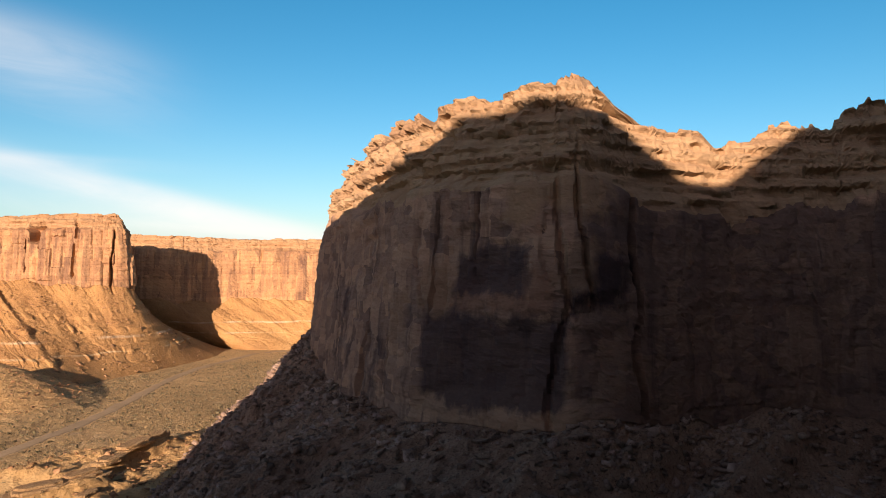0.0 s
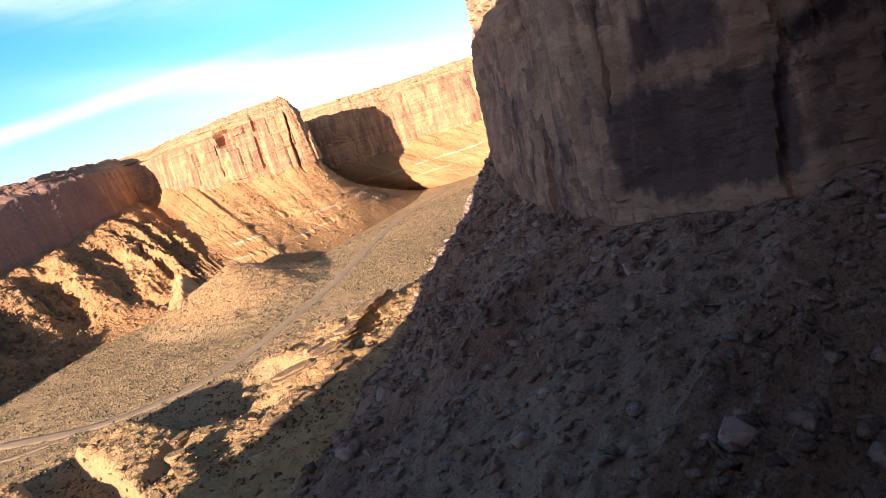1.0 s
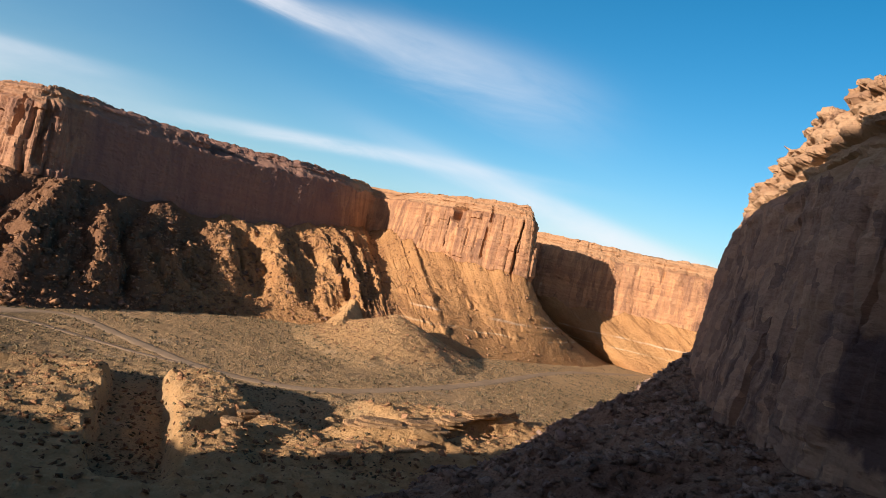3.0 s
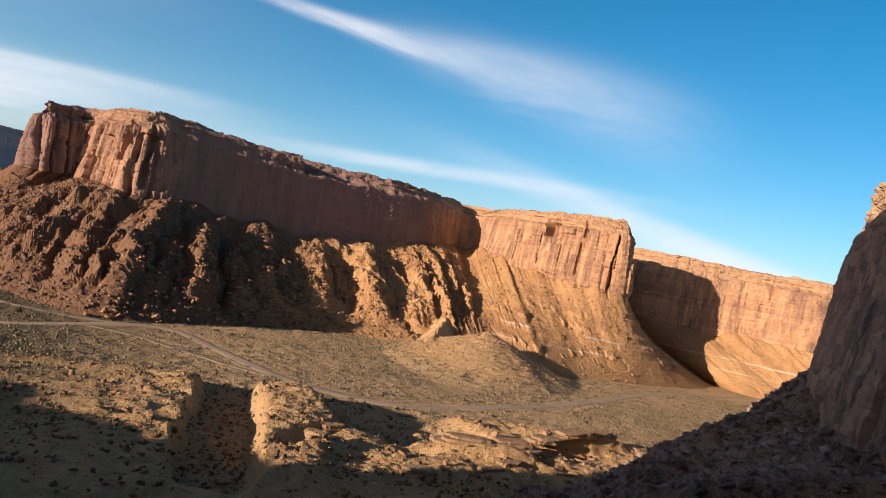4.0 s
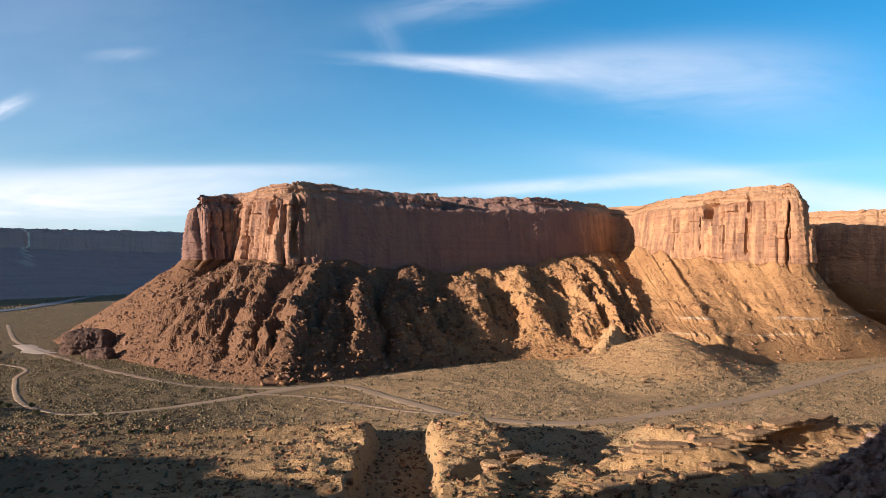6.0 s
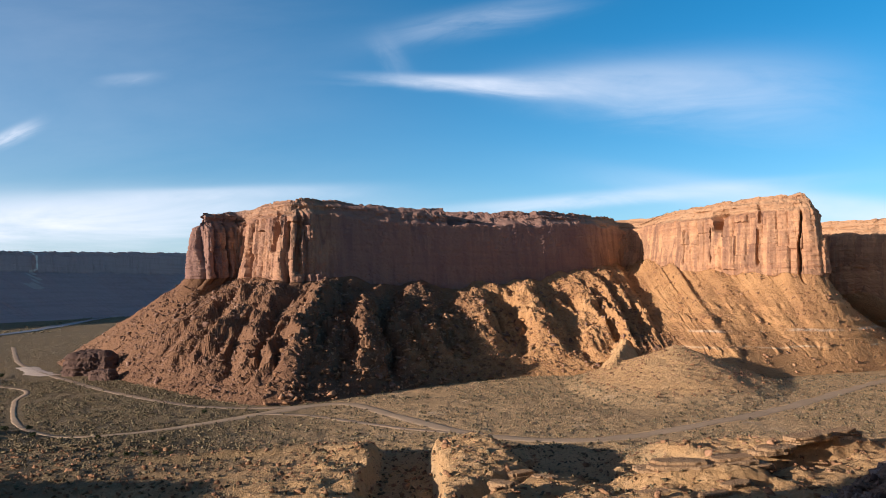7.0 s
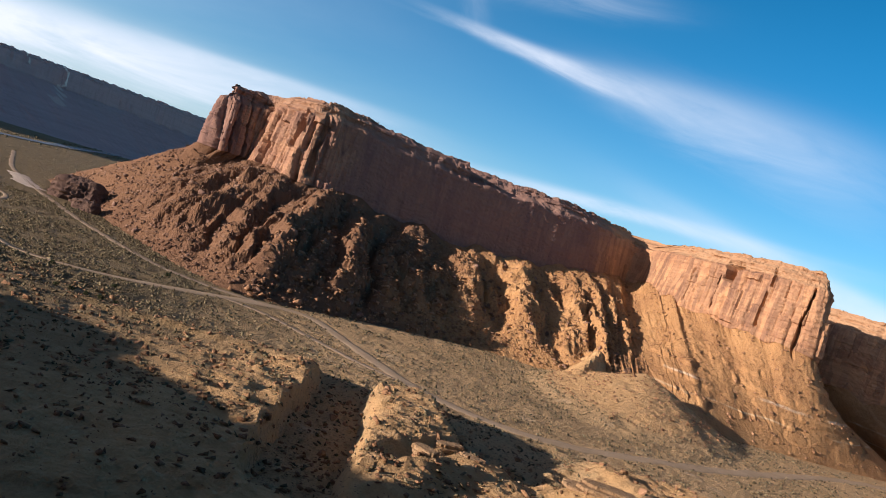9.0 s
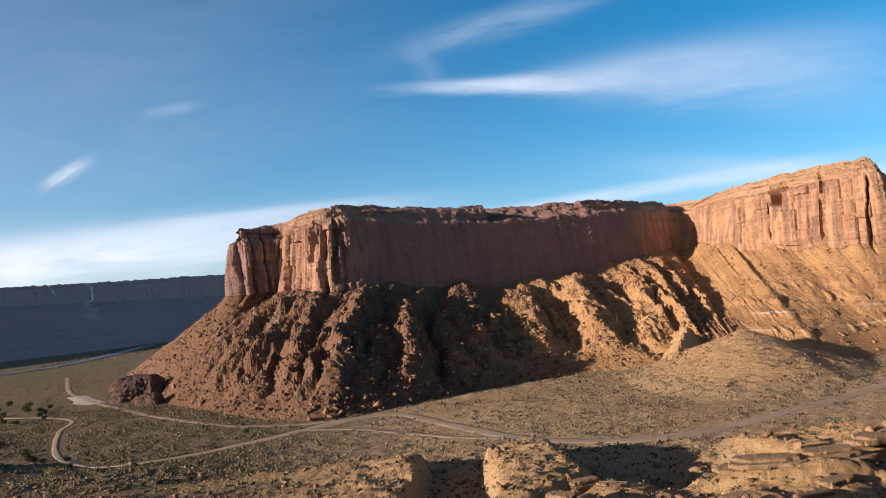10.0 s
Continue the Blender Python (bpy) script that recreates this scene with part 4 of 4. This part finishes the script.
p = np.c_[p, ground_z(p[:, 0], p[:, 1])]
tagged(strewn("riverside_trees", p, sizes_of(len(p), 2.0, 4.5, 1.5), TUFTS, BRUSH, rng, 0.0, 0.2), "dark line of low trees along the far river", "trees", kind="stuff")
r, c = mesa_tops.shape[:2]
p = np.vstack([mesa_tops[rng.integers(6, r - 2, 900), rng.integers(int(c * 0.12), int(c * 0.95), 900)], butte_tops[rng.integers(6, butte_tops.shape[0] - 2, 220), rng.integers(0, butte_tops.shape[1], 220)]])
tagged(strewn("rim_brush", p, sizes_of(len(p), 0.4, 1.5, 2.0), TUFTS, BRUSH, rng, 0.1, 0.2), "dark shrubs along the mesa rims", "brush", kind="stuff")

# boulders large enough to tell apart
BOULDER_MESHES = [triangles("boulder", co, faces, ROCKS) for co, faces in BOULDERS]
RED_MESHES = [triangles("boulder", co, faces, RED_ROCKS) for co, faces in BOULDERS]
GREY_MESHES = [triangles("boulder", co, faces, SCREE_ROCKS) for co, faces in BOULDERS]


def boulder(place, size, meshes, label, group):
    ob = new("boulder", meshes[rng.integers(len(meshes))])
    ob.matrix_world = Matrix.LocRotScale(Vector(place) + Vector((0, 0, 0.12 * size)), Euler((rng.normal(0, 0.3), rng.normal(0, 0.3), rng.uniform(0, 6.28))),
                                         Vector((size * rng.uniform(0.9, 1.3), size * rng.uniform(0.8, 1.1), size * rng.uniform(0.8, 1.15))))
    return tagged(ob, label, "boulder", group)


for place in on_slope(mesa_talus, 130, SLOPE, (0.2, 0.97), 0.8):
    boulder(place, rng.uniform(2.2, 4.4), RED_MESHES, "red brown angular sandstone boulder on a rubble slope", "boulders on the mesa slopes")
for place in on_slope(butte_talus, 190, (0.15, 0.9), (0.05, 0.85)):
    boulder(place, rng.uniform(1.8, 4.2), GREY_MESHES, "grey angular boulder lying on shaded scree", "boulders on the shaded slope")
for place in on_ground(60, -60, 120, 168, 236):
    boulder(place, rng.uniform(1.0, 2.6), BOULDER_MESHES, "sunlit tan boulder on the rocky terrace", "boulders on the terrace")


# bedrock ledges on the terrace and an outcrop at the mesa foot
def outcrop(name, x, y, z, length, width, tall, turn, mat, label, category, group=""):
    """A blocky knob of bedrock with bedding ledges."""
    bm = bmesh.new()
    bmesh.ops.create_icosphere(bm, subdivisions=5, radius=1.0)
    for v in bm.verts:
        n = v.co.normalized()
        k = (abs(n.x) ** 4 + abs(n.y) ** 4 + abs(n.z) ** 4) ** -0.25
        p = Vector((n.x * k * length / 2, n.y * k * width / 2, n.z * k * tall))
        k = min(1.0, tall / 8)
        step = max(k, 0.7) * (0.9 * round(1.8 * noise.noise(Vector((x, y, p.z * 0.5 / k)))) + 0.8 * round(1.5 * noise.noise(Vector((p.x * 0.2, p.y * 0.2 + x, round(p.z / 2.5 / k) * 1.7)))))
        step += (1.3 + 0.05 * length) * noise.noise(Vector((p.x * 0.16 + y, p.y * 0.16 + x, p.z * 0.1))) + 0.5 * noise.noise(p * 0.55)
        p += Vector((n.x, n.y, 0)) * step
        p.z += (1.2 * noise.noise(Vector((p.x * 0.12 + x, p.y * 0.12, 4))) + 0.5 * round(1.8 * noise.noise(Vector((p.x * 0.35 + x, p.y * 0.35, 7))))) * min(1.0, tall / 4) if n.z > 0.3 else 0
        v.co = p
    me = bpy.data.meshes.new(name)
    bm.to_mesh(me)
    bm.free()
    me.materials.append(mat)
    ob = new(name, me)
    ob.matrix_world = pose(x, y, z, 0, 0, turn)
    return tagged(ob, label, category, group)


outcrop("rock_outcrop", -226, 466, 0, 30, 16, 15, 12, DARK_ROCK, "dark red blocky outcrop beside the mesa foot", "outcrop")
outcrop("rock_outcrop", -206, 440, 0, 17, 10, 6, -10, DARK_ROCK, "low dark red outcrop beside the track", "outcrop")

def slab_ledge(x, y, length, width, beds, turn):
    """A ledge of flat sandstone beds, each with a broken edge that stands out or back from the one below."""
    bm = bmesh.new()
    n, seat = 44, 0.0
    for bed in range(beds):
        thick = rng.uniform(0.45, 1.0)
        share = 1.0 - 0.13 * bed + rng.uniform(-0.1, 0.1)
        shift = rng.normal(0, 0.05, 2) * (length, width)
        tilt = rng.normal(0, 0.012)
        loops = []
        for up, inset in ((0.0, 0.25), (0.12, 0.0), (0.8, 0.05), (1.0, 0.35)):
            loop = []
            for k in range(n):
                a = 2 * math.pi * k / n
                c, d = math.cos(a), math.sin(a)
                r = (abs(c) ** 3 + abs(d) ** 3) ** (-1 / 3)
                r *= 1 + 0.16 * noise.noise(Vector((2.2 * c + x, 2.2 * d + y, bed))) + 0.07 * round(1.6 * noise.noise(Vector((7 * c + x, 7 * d, bed + 5))))
                px, py = (c * r * length / 2 - c * inset) * share + shift[0], (d * r * width / 2 - d * inset) * share + shift[1]
                loop.append(bm.verts.new((px, py, seat + thick * up + tilt * px + 0.1 * noise.noise(Vector((px, py, bed))))))
            loops.append(loop)
        for lower, upper in zip(loops, loops[1:]):
            for k in range(n):
                bm.faces.new((lower[k], lower[(k + 1) % n], upper[(k + 1) % n], upper[k]))
        bm.faces.new(loops[-1])
        bm.faces.new(loops[0][::-1])
        seat += thick * 0.96
    me = bpy.data.meshes.new("rock_ledge")
    bm.to_mesh(me)
    bm.free()
    me.materials.append(LEDGE_ROCK)
    ob = new("rock_ledge", me)
    ob.matrix_world = pose(x, y, float(ground_z(np.array([x]), np.array([y]))[0]) - 0.7, 0, 0, turn)
    return tagged(ob, "sunlit flat bedded sandstone ledge on the rocky terrace", "rock ledge", "ledges on the terrace")


for x, y, length, width, beds, turn in ((54, 187, 20, 8, 3, 4), (69, 190, 16, 7, 3, 14), (84, 203, 13, 7, 2, 26), (97, 211, 20, 7, 3, 30), (110, 220, 14, 6, 3, 34), (37, 163, 8, 5, 2, -10), (18, 190, 9, 4, 3, 35), (24, 184, 7, 4, 2, -25),
                                        (76, 195, 10, 5, 2, 18), (46, 173, 9, 4, 2, 12), (58, 172, 10, 4, 2, 24), (13, 170, 6, 4, 2, -30), (66, 179, 9, 4, 2, 30), (20, 208, 7, 4, 2, 40)):
    slab_ledge(x, y, length, width, beds, turn)


# junipers by the track junction
def juniper(x, y, size, turn):
    thing = new("juniper")
    thing.matrix_world = pose(x, y, float(ground_z(np.array([x]), np.array([y]))[0]) - 0.05, 0, 0, turn)
    bm = bmesh.new()
    for lean, reach in ((0.0, 0.55), (0.5, 0.5), (-0.45, 0.45)):
        m = Matrix.Translation((lean * 0.25, 0, reach / 2)) @ Matrix.Rotation(lean, 4, "Y")
        bmesh.ops.create_cone(bm, cap_ends=True, segments=6, radius1=0.07, radius2=0.03, depth=reach, matrix=m)
    me = bpy.data.meshes.new("trunk")
    bm.to_mesh(me)
    bm.free()
    me.materials.append(BARK)
    part("trunk", me, thing).matrix_basis = Matrix.Diagonal((size, size, size, 1))
    n = 260
    d = rng.normal(size=(n, 3))
    d /= np.linalg.norm(d, axis=1, keepdims=True)
    lump = 0.72 + 0.4 * vnoise(d[:, 0] * 2 + x, d[:, 1] * 2 + y, d[:, 2] * 2, 500)
    p = d * (rng.random((n, 1)) ** 0.4) * lump[:, None] * (0.66, 0.66, 0.46) + (0, 0, 0.42)
    a, b = rng.normal(size=(n, 3)) * 0.075, rng.normal(size=(n, 3)) * 0.075
    co = np.stack([p, p + a, p + b, p + a * 0.3 + b * 0.3 + rng.normal(size=(n, 3)) * 0.06], 1).reshape(-1, 3) * size
    k = np.arange(n)[:, None, None] * 4
    faces = (np.array([[0, 1, 2], [0, 1, 3], [0, 2, 3], [1, 2, 3]])[None] + k).reshape(-1, 3)
    part("crown", triangles("crown", co, faces, LEAF), thing)
    return tagged(thing, "dark green juniper shrub on the brushy plain", "tree", "junipers by the track")


BARK, LEAF = material_plain("juniper_bark", (0.16, 0.11, 0.08), (0.24, 0.17, 0.12)), material_plain("juniper_leaf", (0.035, 0.05, 0.025), (0.07, 0.085, 0.04))
for x, y, size in ((-170, 284, 3.4), (-176, 290, 2.8), (-163, 279, 2.6), (-182, 297, 3.0), (-188, 306, 2.4), (-157, 284, 2.2), (-236, 350, 3.2), (-243, 358, 2.8), (-229, 345, 2.5),
                   (-252, 372, 3.2), (-208, 318, 2.6), (-214, 327, 3.0), (-146, 268, 2.4), (-262, 395, 3.0), (-275, 410, 3.4), (-120, 262, 2.0), (-96, 258, 1.9), (-103, 318, 2.4), (-98, 226, 1.7), (-94, 227, 1.9), (-90, 228, 1.8), (-86, 229, 2.0), (-82, 230, 1.6),
                   (-262, 428, 3.6), (-270, 436, 4.0), (-281, 441, 3.8), (-290, 452, 4.2), (-258, 418, 3.2), (-300, 470, 4.0), (-274, 452, 3.4), (-246, 404, 3.0), (-310, 455, 4.2), (-322, 482, 4.4), (-287, 428, 3.6), (-252, 390, 3.0)):
    juniper(x, y, size, rng.uniform(0, 360))
